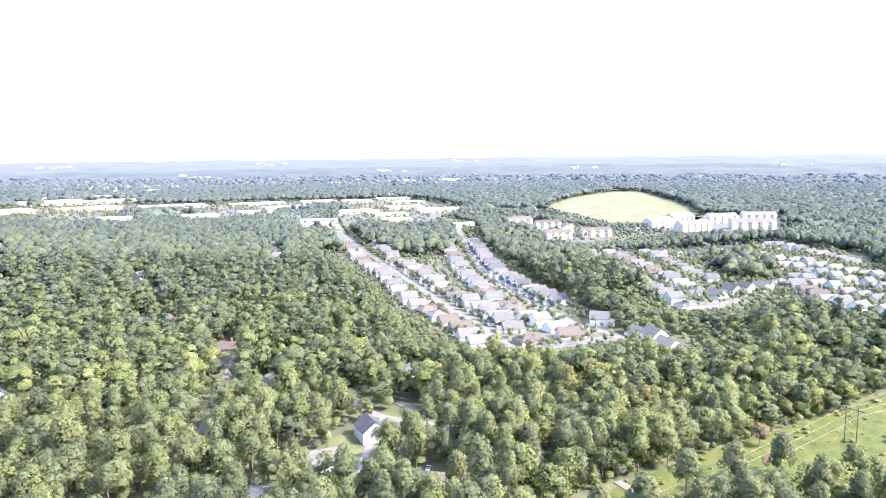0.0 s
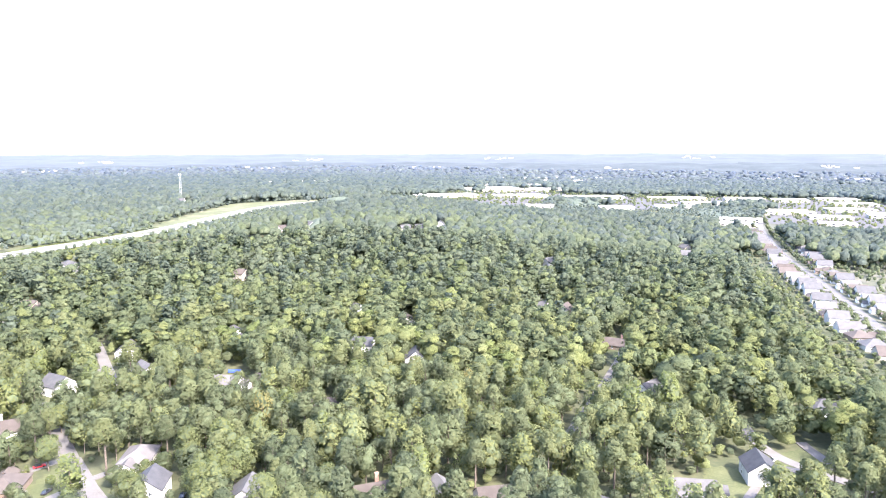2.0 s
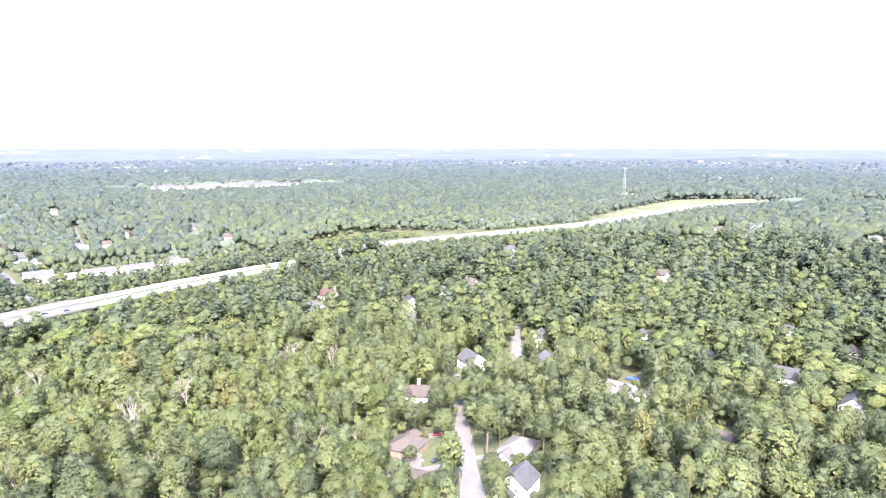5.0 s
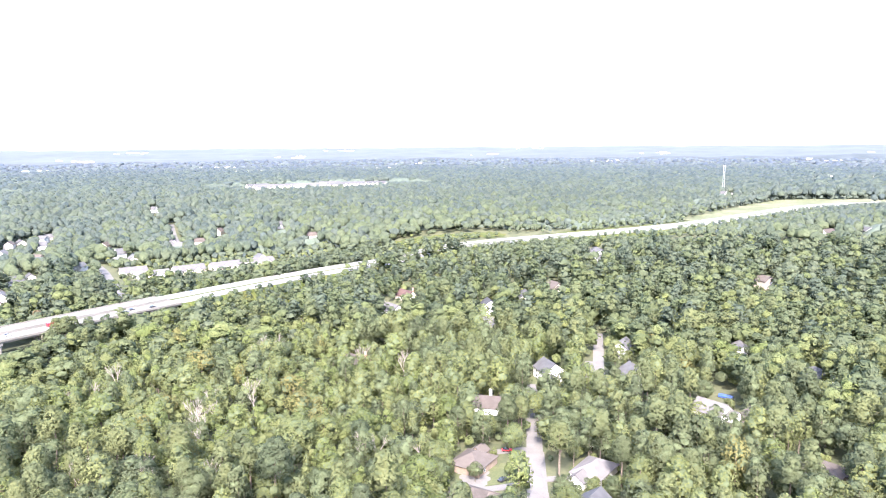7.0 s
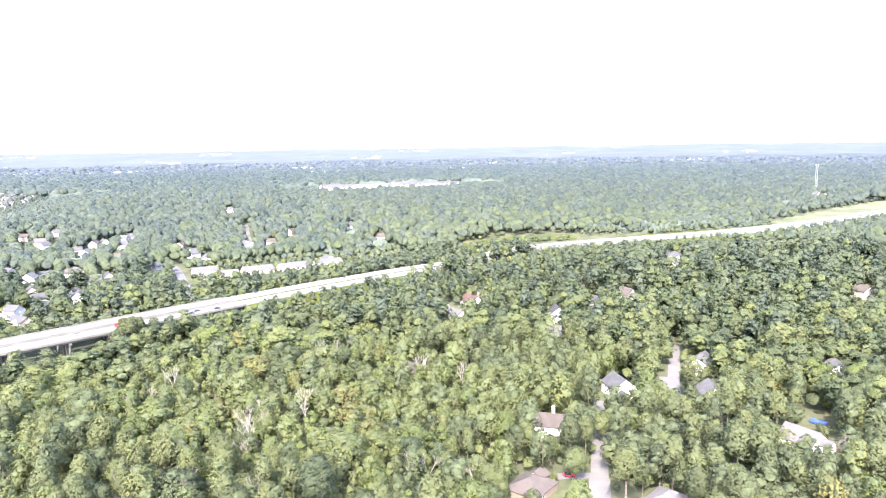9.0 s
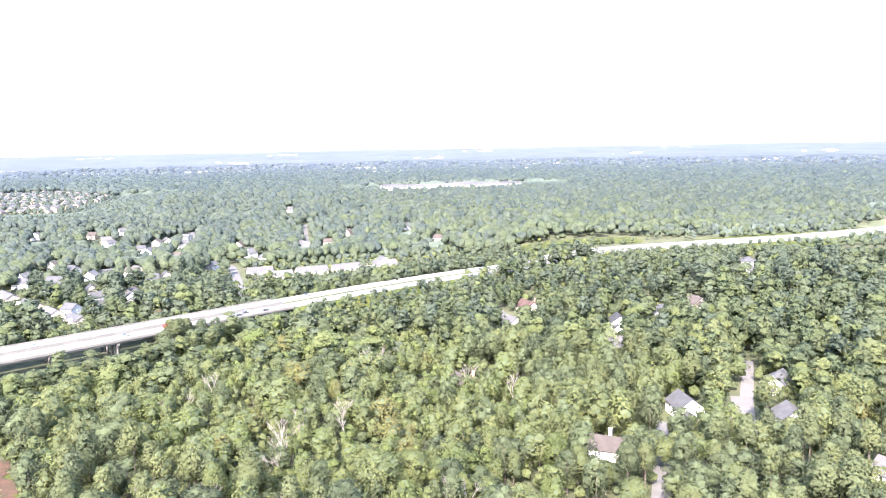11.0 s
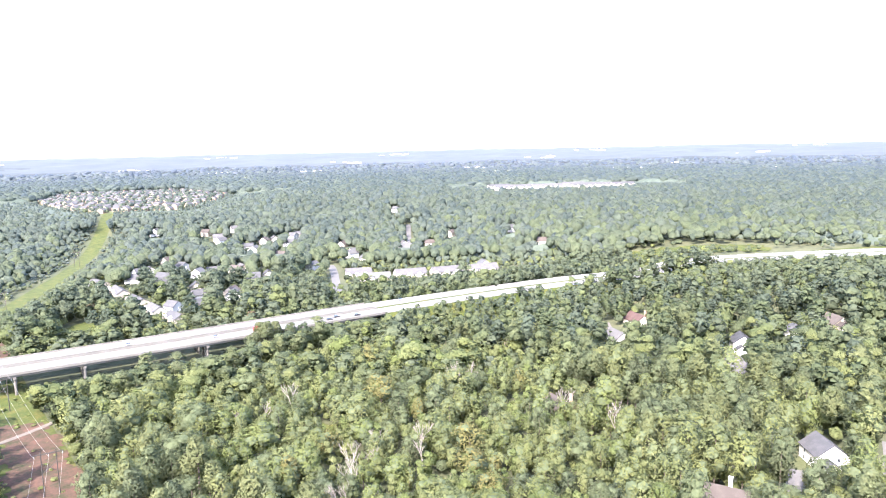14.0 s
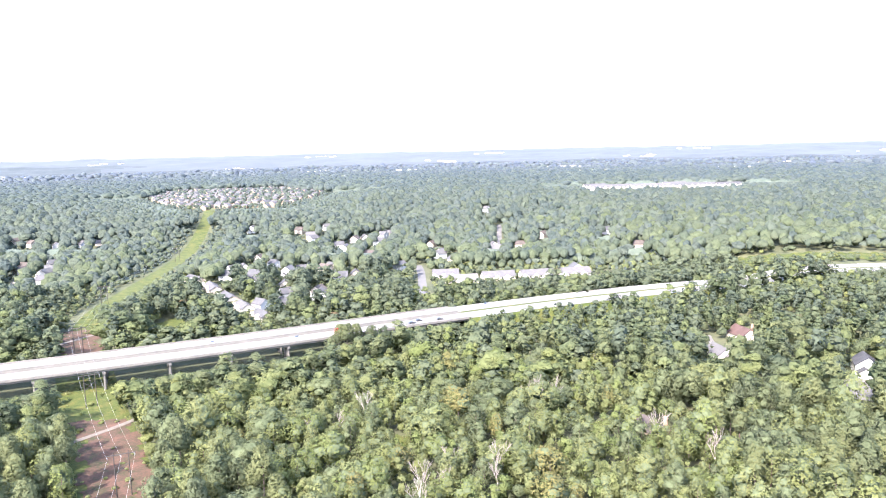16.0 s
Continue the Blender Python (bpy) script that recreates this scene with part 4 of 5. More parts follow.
def mast(x, y, tall, label):
    root = tagged(new("radio_mast"), label, "mast")
    x, y = x * K, y * K
    w = 1.6
    for sx in (-w, w):
        for sy in (-w, w):
            bm = bmesh.new()
            bmesh.ops.create_cone(bm, cap_ends=True, segments=6, radius1=0.3, radius2=0.2, depth=tall)
            bm.transform(pose(sx, sy, tall / 2))
            part("leg", bm, STEEL, root)
    for k in range(int(tall / 4)):
        z = 2 + 4 * k
        part("brace", boxes((-w, -w - 0.1, z, w, -w + 0.1, z + 0.25), (-w, w - 0.1, z + 2, w, w + 0.1, z + 2.25), (-w - 0.1, -w, z + 1, -w + 0.1, w, z + 1.25), (w - 0.1, -w, z + 3, w + 0.1, w, z + 3.25)), STEEL, root)
    part("antenna", boxes((-2.2, -2.2, tall - 4, -1.8, 2.2, tall - 1), (1.8, -2.2, tall - 4, 2.2, 2.2, tall - 1)), TRIM, root, "white panel antenna")
    root.matrix_basis = pose(x, y, level(x, y))


mast(9, 1170, 58, "thin pale lattice radio mast above the wood")


# ---- vehicles ----
def car(paint, label, long=4.6, tall=1.45, van=False):
    root = tagged(new("car"), label, "car")
    w, h = 1.8, tall
    bm = bmesh.new()
    prism(bm, [(-long / 2, 0.35), (long / 2, 0.35), (long / 2, 0.75), (long * 0.28, 0.9), (-long * 0.42, 0.92), (-long / 2, 0.8)], -w / 2, w / 2)
    bmesh.ops.recalc_face_normals(bm, faces=bm.faces)
    part("body", bm, paint, root)
    bm = bmesh.new()
    if van:
        prism(bm, [(-long * 0.48, 0.9), (long * 0.2, 0.9), (long * 0.14, h), (-long * 0.48, h)], -w / 2, w / 2)
    else:
        prism(bm, [(-long * 0.4, 0.9), (long * 0.22, 0.88), (long * 0.06, h), (-long * 0.26, h)], -w / 2 + 0.12, w / 2 - 0.12)
    bmesh.ops.recalc_face_normals(bm, faces=bm.faces)
    part("cabin", bm, paint if van else GLASS, root, "" if van else "dark glazed cabin")
    for x in (-long * 0.3, long * 0.3):
        for y in (-w / 2 + 0.1, w / 2 - 0.1):
            bm = bmesh.new()
            bmesh.ops.create_cone(bm, cap_ends=True, segments=12, radius1=0.34, radius2=0.34, depth=0.22)
            bm.transform(pose(x, y, 0.34, 90))
            part("wheel", bm, RUBBER, root)
    return root


def park(kind, x, y, z, turn):
    key = "car" + kind
    if key not in FIRST:
        spec = {"red": (PAINTS[0], "red saloon car parked on pale asphalt"), "black": (PAINTS[1], "black saloon car parked on pale asphalt"), "white": (PAINTS[2], "white saloon car parked on pale asphalt"), "silver": (PAINTS[3], "silver saloon car parked on pale asphalt"), "van": (PAINTS[0], "red box van on the concrete highway")}[kind]
        FIRST[key] = car(*spec, **(dict(long=7.0, tall=2.7, van=True) if kind == "van" else {}))
        FIRST[key].matrix_basis = pose(x, y, z, 0, 0, turn)
        return FIRST[key]
    return copy_thing(FIRST[key], pose(x, y, z, 0, 0, turn))


for kind, s, off in (("van", 0.0, -6.5), ("black", 44.0, -12), ("black", 50.0, -8), ("black", 66.0, -12), ("white", -80, 7), ("silver", -30.0, -8), ("silver", 110, 12)):
    base = min(range(len(hw)), key=lambda i: abs(hw[i][0].y - (365 + s)))
    p, d = hw[base]
    n = Vector((-d.y, d.x))
    q = p + n * off
    park(kind, q.x, q.y, road_top(p.x, p.y) + 0.012, math.degrees(math.atan2(d.y, d.x)))
for kind, x, y, a in (("red", -56, 247, 20), ("black", -51, 226, 60), ("white", -29, 262, 80), ("silver", 184, 150, 60), ("black", -12, 208, 75), ("white", 174, 160, 20), ("silver", 150, 118, 30)):
    park(kind, x * K, y * K, level(x * K, y * K) + 0.38, a)


# a boat under a blue cover beside a drive
boat = tagged(new("covered_boat"), "boat under a bright blue tarpaulin beside a drive", "boat")
bm = bmesh.new()
prism(bm, [(-1.3, 0.5), (1.3, 0.5), (1.25, 1.3), (0.7, 1.95), (0, 2.2), (-0.7, 1.95), (-1.25, 1.3)], -3.6, 3.6)
bmesh.ops.recalc_face_normals(bm, faces=bm.faces)
part("tarpaulin", bm, PAINTS[4], boat, "bright blue tarpaulin")
part("trailer", boxes((-1.0, -3.2, 0.3, -0.85, 3.2, 0.5), (0.85, -3.2, 0.3, 1.0, 3.2, 0.5), (-1.0, -0.1, 0.3, 1.0, 0.1, 0.5), (-0.06, -5.0, 0.35, 0.06, -3.0, 0.48)), STEEL, boat)
for s in (-1.15, 1.15):
    bm = bmesh.new()
    bmesh.ops.create_cone(bm, cap_ends=True, segments=12, radius1=0.36, radius2=0.36, depth=0.22)
    bm.transform(pose(s, 0.2, 0.36, 0, 90))
    part("wheel", bm, RUBBER, boat)
boat.matrix_basis = pose(14 * K, 328 * K, level(14 * K, 328 * K) + 0.02, 0, 0, 70)
# drives and forecourts kept open to the camera's view
for x, y, r in ((14, 326, 8), (-117, 412, 9), (-113, 400, 8), (16, 302, 9), (-42, 342, 9), (-188, 428, 7), (173, 157, 9), (186, 148, 8), (138, 138, 8), (-52, 222, 8), (-54, 248, 7), (-30, 236, 7)):
    LOTS.append((x * K, y * K, r, 1))


# ---- power line ----
def power_pole(x, y, turn, tall=18.5):
    root = tagged(new("power_pole"), "weathered wooden H-frame power pole", "power pole", "power poles")
    for s in (-2.6, 2.6):
        bm = bmesh.new()
        bmesh.ops.create_cone(bm, cap_ends=True, segments=8, radius1=0.24, radius2=0.16, depth=tall + 1)
        bm.transform(pose(s, 0, tall / 2 - 0.5))
        part("pole", bm, WOODPOLE, root)
    part("crossarm", boxes((-5.2, -0.16, tall - 1.4, 5.2, 0.16, tall - 1.05)), WOODPOLE, root)
    bm = bmesh.new()
    for a, b in (((-2.6, tall - 5), (2.6, tall - 9)), ((2.6, tall - 5), (-2.6, tall - 9))):
        v = [bm.verts.new(p) for p in ((a[0], -0.1, a[1]), (b[0], -0.1, b[1]), (b[0], -0.1, b[1] + 0.2), (a[0], -0.1, a[1] + 0.2), (a[0], 0.1, a[1]), (b[0], 0.1, b[1]), (b[0], 0.1, b[1] + 0.2), (a[0], 0.1, a[1] + 0.2))]
        for f in ((0, 1, 2, 3), (7, 6, 5, 4), (0, 4, 5, 1), (2, 6, 7, 3), (1, 5, 6, 2), (3, 7, 4, 0)):
            bm.faces.new([v[i] for i in f])
    part("brace", bm, WOODPOLE, root)
    for s in (-4.8, 0, 4.8):
        part("insulator", boxes((s - 0.09, -0.09, tall - 2.5, s + 0.09, 0.09, tall - 1.4)), STEEL, root)
    root.matrix_basis = pose(x, y, level(x, y), 0, 0, turn)
    return root


POLES = plan([(-690, 335), (-530, 228), (-414, 185), (-323, 169), (-232, 156), (-120, 111), (30, 86), (250, 3), (360, -46), (480, -90)])
tops = []
for i, (x, y) in enumerate(POLES):
    a, b = Vector(POLES[max(i - 1, 0)]), Vector(POLES[min(i + 1, len(POLES) - 1)])
    d = (b - a).normalized()
    turn = math.degrees(math.atan2(d.y, d.x)) + 90
    power_pole(x, y, turn)
    n = Vector((-d.y, d.x))
    tops.append([Vector((x, y, level(x, y) + 16.0)) + Vector((n.x, n.y, 0)) * s for s in (-4.8, 0, 4.8)])
for lane in range(3):
    cu = bpy.data.curves.new("power_cable", "CURVE")
    cu.dimensions, cu.bevel_depth, cu.bevel_resolution = "3D", 0.026, 1
    pts = []
    for a, b in zip(tops, tops[1:]):
        for k in range(10):
            f = k / 10
            q = a[lane].lerp(b[lane], f)
            pts.append((q.x, q.y, q.z - 3.0 * 4 * f * (1 - f)))
    sp = cu.splines.new("POLY")
    sp.points.add(len(pts) - 1)
    for q, c in zip(sp.points, pts):
        q.co = (*c, 1)
    cu.materials.append(WIRE)
    tagged(new("power_cable", cu), "sagging pale power cable between the poles", "cable", "power cables")

# ---- trees ----
ICO = bmesh.new()
bmesh.ops.create_icosphere(ICO, subdivisions=1, radius=1.0)
ICO_V = np.array([v.co[:] for v in ICO.verts])
ICO_F = np.array([[v.index for v in f.verts] for f in ICO.faces])
ICO.free()
DOME_V = np.array([(0, 0, 1)] + [(math.cos(a), math.sin(a), 0.35) for a in (0.3, 1.9, 3.5, 5.0)] + [(0.9 * math.cos(a), 0.9 * math.sin(a), -0.8) for a in (1.1, 2.7, 4.2, 5.8)])
DOME_F = np.array([(0, 1, 2), (0, 2, 3), (0, 3, 4), (0, 4, 1)] + [f for k in range(4) for f in ((1 + k, 5 + k, 1 + (k + 1) % 4), (5 + k, 5 + (k + 1) % 4, 1 + (k + 1) % 4))])
rng = np.random.default_rng(7)


def crown_shape(kind, lobes, leaves, size, cores, shells=False):
    """Verts, triangles, count of inner triangles and normals of a crown for a tree one unit high: lobes with leaf clumps over them. shells: the lobes are leafy themselves."""
    cs, rs = [], []
    for i in range(lobes):
        f = (i + 0.5) / lobes
        a = i * 2.4 + rng.uniform(-0.5, 0.5)
        if kind == "pine":
            z, ring, r = 0.56 + 0.38 * f, (0.13 - 0.10 * f) * rng.uniform(0.5, 1.2), 0.085 + 0.05 * (1 - f)
        elif kind == "tall":
            z, ring, r = 0.24 + 0.65 * f, 0.125 * math.sin(math.pi * (0.18 + 0.72 * f)) * rng.uniform(0.6, 1.2), 0.115 + 0.035 * math.sin(math.pi * f)
        else:
            z, ring, r = 0.38 + 0.46 * f, 0.19 * math.sin(math.pi * (0.2 + 0.68 * f)) * rng.uniform(0.6, 1.2), 0.13 + 0.05 * math.sin(math.pi * f)
        cs.append((ring * math.cos(a), ring * math.sin(a), z))
        rs.append(r)
    cs, rs = np.array(cs), np.array(rs) * (0.74 if lobes > 18 else 0.9 if lobes > 10 else 1.0)
    squash = np.array((1.0, 1.0, 0.62 if kind == "pine" else 0.9))
    middle = np.array((0.0, 0.0, cs[:, 2].mean() - 0.06))
    vs, fs, ns = [], [], []
    if cores < 0:  # far off: a leafy dome
        sv, sf = (ICO_V, ICO_F) if lobes > 3 else (DOME_V, DOME_F)
        wide = 0.17 if kind == "pine" else 0.22 if kind == "tall" else 0.28
        v = sv * np.array((wide, wide, 0.31)) * rng.uniform(0.75, 1.2, (len(sv), 1)) + np.array((0, 0, 0.64))
        nn = v - np.array((0, 0, 0.5)) + rng.normal(size=v.shape) * 0.06
        return v, sf, 0, nn / np.linalg.norm(nn, axis=1, keepdims=True)
    order = np.linspace(0, lobes - 1, min(cores, lobes)).astype(int)
    for c, r in zip(cs[order], rs[order]):
        base = sum(len(v) for v in vs)
        fill = 0.97 if shells else 0.84
        vs.append(c + ICO_V * squash * (r * fill) * rng.uniform(0.78, 1.12, (len(ICO_V), 1)))
        fs.append(ICO_F + base)
        out = vs[-1] - middle
        ns.append(ICO_V * 0.3 + out / np.linalg.norm(out, axis=1, keepdims=True) * 0.8)
    n = 0
    tv = []
    while n < leaves:
        k = rng.integers(lobes)
        dr = rng.normal(size=3)
        dr /= np.linalg.norm(dr)
        if dr[2] < -0.45:
            continue
        p = cs[k] + dr * squash * rs[k] * rng.uniform(0.9, 1.16)
        others = np.linalg.norm((p - cs) / squash, axis=1) / rs
        others[k] = 9
        if others.min() < 0.78:
            continue
        out = p - middle
        nn = dr * 0.45 + out / np.linalg.norm(out) * 0.8 + rng.normal(size=3) * 0.2
        ns.append(np.repeat(nn[None], 3, 0))
        nn = nn / np.linalg.norm(nn) + rng.normal(size=3) * 0.5
        nn /= np.linalg.norm(nn)
        u = np.cross(nn, rng.normal(size=3))
        u /= np.linalg.norm(u)
        w = np.cross(nn, u)
        s = size * rng.uniform(0.6, 1.25)
        tv += [p + u * s * 0.62, p - u * s * 0.31 + w * s * 0.55, p - u * s * 0.34 - w * s * 0.52]
        n += 1
    base = sum(len(v) for v in vs)
    inner = 0 if shells else sum(len(f) for f in fs)
    vs.append(np.array(tv))
    fs.append(np.arange(leaves * 3).reshape(-1, 3) + base)
    ns = np.concatenate(ns)
    return np.concatenate(vs), np.concatenate(fs), inner, ns / np.linalg.norm(ns, axis=1, keepdims=True)


def trunk_shape(kind, sides=6):
    """A tapered, slightly leaning trunk with a few limbs, one unit high."""
    vs, fs = [], []

    def limb(p0, p1, r0, r1):
        base = len(vs)
        d = (Vector(p1) - Vector(p0)).normalized()
        u = d.orthogonal().normalized()
        w = d.cross(u)
        for p, r in ((p0, r0), (p1, r1)):
            for k in range(sides):
                a = 2 * math.pi * k / sides
                q = Vector(p) + u * (r * math.cos(a)) + w * (r * math.sin(a))
                vs.append(q[:])
        for k in range(sides):
            fs.append((base + k, base + (k + 1) % sides, base + sides + (k + 1) % sides, base + sides + k))

    top = 0.9 if kind == "pine" else 0.75
    limb((0, 0, -0.02), (0.008, 0.004, top * 0.5), 0.017, 0.013)
    limb((0.008, 0.004, top * 0.5), (0.0, 0.012, top), 0.013, 0.004)
    for k in range(6):
        a, z = k * 2.3, top * (0.5 + 0.07 * k)
        limb((0.005, 0.005, z), (0.11 * math.cos(a), 0.11 * math.sin(a), z + 0.09), 0.006, 0.002)
    return vs, fs


KINDS = ("round", "tall", "pine")
#           lobes leaves size cores shells
LOD = {0: (34, 2400, 0.028, 11), 1: (20, 700, 0.044, 8), 2: (9, 70, 0.085, 4, True), 3: (4, 0, 0, -1), 4: (3, 0, 0, -1)}
SHAPES = {(k, l): [crown_shape(k, *LOD[l]) for _ in range(5 if l == 0 else 8)] for k in KINDS for l in LOD}


def spread(x0, x1, y0, y1, gap):
    nx, ny = int((x1 - x0) / gap), int((y1 - y0) / gap)
    gx, gy = np.meshgrid(x0 + gap * (np.arange(nx) + 0.5), y0 + gap * (np.arange(ny) + 0.5))
    gx = gx + rng.uniform(-0.4, 0.4, gx.shape) * gap
    gy = gy + rng.uniform(-0.4, 0.4, gy.shape) * gap
    return gx.ravel(), gy.ravel()


# single trees that stand out by the street and the houses: shape, place, height, leaf
SPECIMENS = [(2, -43.2, 289.6, 26, 11), (0, -66.1, 305.0, 16, 9), (0, -82.9, 347.3, 12, 10), (0, -33.2, 256.9, 17, 0), (0, -52.2, 250.3, 14, 10), (0, -62.7, 286.7, 6, 4), (0, -66.3, 346.2, 15, 1), (1, -30.6, 467.7, 15, 5), (0, -73.8, 278.1, 9, 8), (0, -77.2, 333.1, 13, 10), (0, -36.9, 451.7, 9, 1), (2, -60.1, 402.0, 17, 2), (0, -34.6, 471.5, 13, 5), (0, 197.2, 183.9, 9, 2), (0, 185.3, 254.5, 18, 8), (1, 88.6, 246.8, 24, 3),
             (2, -388.1, 352.9, 22, 11), (2, -385.2, 362.7, 21, 3), (0, -382.9, 344.7, 18, 2), (2, -379.0, 352.0, 24, 3), (1, -382.0, 372.0, 19, 8)]
for _, x, y, h, _ in SPECIMENS:
    LOTS.append((x, y, 0.28 * h, None))
CAMERA_LINE = plan([(-30, -15), (0, 0), (9, 32), (-14, 103)])  # the camera's way over the ground
# camera places and headings along its way; tree detail is picked by its view
VIEWS = [(-38, -19, 55), (-20, -14, 30), (0, 0, 0), (10, 25, -18), (10, 55, -28), (0, 91, -35), (-18, 129, -50)]


def sight_distance(x, y):
    best = np.full(x.shape, 9999.0)
    for bx, by, h in VIEWS:
        d = np.hypot(x - bx, y - by)
        off = np.abs((np.degrees(np.arctan2(x - bx, y - by)) - h + 180) % 360 - 180)
        best = np.where((d > 188) & (off < 37), np.minimum(best, d), best)
    return best

lots = np.array([(a, b, c, 1.0 if d else 0.0) for a, b, c, d in LOTS])


BANK_FOOT = plan([(-50, 712), (-20, 755), (35, 850), (95, 970), (200, 1070), (370, 1120)])
STORE_FOOT = plan([(428, 1100), (530, 985), (700, 960), (735, 715), (800, 600)])
ESTATE_FOOT = plan([(278, 184), (300, 148), (345, 118), (362, 96), (340, 88)])
ESTATE_SIDE = plan([(278, 184), (330, 256), (400, 350), (480, 460), (560, 565)])
SECOND_FOOT = plan([(430, 120), (452, 94), (500, 82), (545, 55), (478, 14), (500, -30)])
FLATS_FOOT = plan([(690, 300), (765, 285), (850, 240), (900, 180), (930, 130)])
TERRACE_FOOT = plan([(-400, 440), (-385, 478), (-362, 520), (-350, 545)])
BLOCK_FOOT = plan([(-735, 1055), (-690, 1110), (-600, 1215)])
SKYLINE_FOOT = plan([(-1290, 490), (-985, 455), (-925, 560), (-1115, 760)])
FIELD_FOOT = plan([(1040, 560), (960, 430), (905, 340), (990, 290)])


def wooded(x, y):
    """Whether a tree may stand there, and how high it may grow."""
    ok = np.ones(x.shape, bool)
    for test in CLEAR:
        ok &= ~test(x, y)
    cap = np.full(x.shape, 40.0)
    for a, b, c, opened in lots:
        d = np.hypot(x - a, y - b)
        ok &= d > c
        if opened:  # trees towards the camera stay below its line of sight to the plot
            away = math.hypot(a, b - 50)
            ux, uy = -a / away, (50 - b) / away
            t = (x - a) * ux + (y - b) * uy
            s = np.abs(-(x - a) * uy + (y - b) * ux)
            slope = 125.0 / away
            in_sight = (t > 0) & (t < 14 / slope) & (s < 8)
            cap = np.where(in_sight, np.minimum(cap, 2.5 + t * slope * 0.85), cap)
    # trees kept low towards the camera so highway, bank and stores stay in sight
    for line, base, slope, wide in ((HIGHWAY[2:6], -2.0, 0.32, 60), (HIGHWAY[5:7], 8.0, 0.24, 50), (HIGHWAY[6:8], 14.0, 0.2, 50), (HIGHWAY[9:13], 5.0, 0.13, 110), (BANK_FOOT, 5.0, 0.09, 120), (STORE_FOOT, 4.0, 0.08, 150), (FIELD_FOOT, 4.0, 0.12, 90), (TERRACE_FOOT, 4.5, 0.12, 70), (BLOCK_FOOT, 4.0, 0.05, 150), (ESTATE_FOOT, 3.5, 0.27, 52), (ESTATE_SIDE, 4.0, 0.2, 38), (SECOND_FOOT, 4.0, 0.17, 60), (FLATS_FOOT, 3.5, 0.1, 120), (SKYLINE_FOOT, 6.0, 0.07, 140), (plan(CUT[1:6]), 0.0, 0.4, 50)):
        d = off_line(x, y, line)
        camera_side = np.hypot(x, y - 40) < np.hypot(np.mean([q[0] for q in line]), np.mean([q[1] for q in line]) - 40) + 190
        cap = np.where((d < wide) & camera_side, np.minimum(cap, base + slope * d), cap)
    ok &= cap > 4.0
    return ok, cap


WET = plan([(-290, 185), (-40, 190), (-80, 250), (-110, 300), (-180, 345), (-270, 330)])
PINES = plan([(-330, 380), (-240, 340), (-150, 440), (-100, 560), (-200, 600), (-270, 520)])
SECOND = plan([(170, 60), (260, 20), (480, 60), (470, 110), (350, 110), (300, 160), (220, 160)])


def grow(x, y):
    """Kind, height, girth and leaf material for trees at those places."""
    n = len(x)
    u = rng.uniform(size=n)
    pat = np.sin(x * 0.021 + 1.3) * np.sin(y * 0.017 + 0.4) + 0.6 * np.sin(x * 0.05 - y * 0.043)
    kind = np.where(u < 0.36 + 0.12 * pat, 0, np.where(u < 0.77, 1, 2))
    tall = np.where(kind == 2, rng.normal(24, 2.6, n), np.where(kind == 1, rng.normal(21.5, 3.2, n), rng.normal(16.5, 3.2, n)))
    m = rng.uniform(size=n)
    leafm = np.where(m < 0.36, 0, np.where(m < 0.60, 1, np.where(m < 0.87, 2, np.where(m < 0.93, 4, np.where(m < 0.992, 7, np.where(m < 0.998, 5, 6))))))
    leafm = np.where(kind == 2, np.where(m < 0.75, 3, 2), leafm)
    wet = inside(x, y, WET)
    kind = np.where(wet, np.where(u < 0.4, 0, 1), kind)
    tall = np.where(wet, rng.normal(14, 3.6, n), tall)
    leafm = np.where(wet, np.where(m < 0.24, 4, np.where(m < 0.44, 7, np.where(m < 0.66, 1, np.where(m < 0.88, 0, np.where(m < 0.975, 2, 5))))), leafm)
    pines = inside(x, y, PINES)
    tall = np.where(pines, rng.normal(16, 2.4, n), tall)
    kind = np.where(pines, np.where(u < 0.5, 1, 2), kind)
    leafm = np.where(pines & (m < 0.7), 3, leafm)
    second = inside(x, y, SECOND)
    leafm = np.where(second & (m < 0.25), 7, np.where(second & (m > 0.94), 5, leafm))
    other = rng.uniform(size=n) < 0.5
    leafm = np.where(other & (leafm == 0), 8, np.where(other & (leafm == 1), 9, np.where(other & (leafm == 2), 10, np.where(other & (leafm == 3), 11, leafm))))
    girth = rng.uniform(0.9, 1.25, n) * np.where(kind == 0, 1.12, 0.93) * np.where(wet, 1.05, 1.0)
    girth = np.where(sight_distance(x, y) > 345, girth * 1.14, girth)
    return kind, np.clip(tall, 4.5, 32), girth, leafm


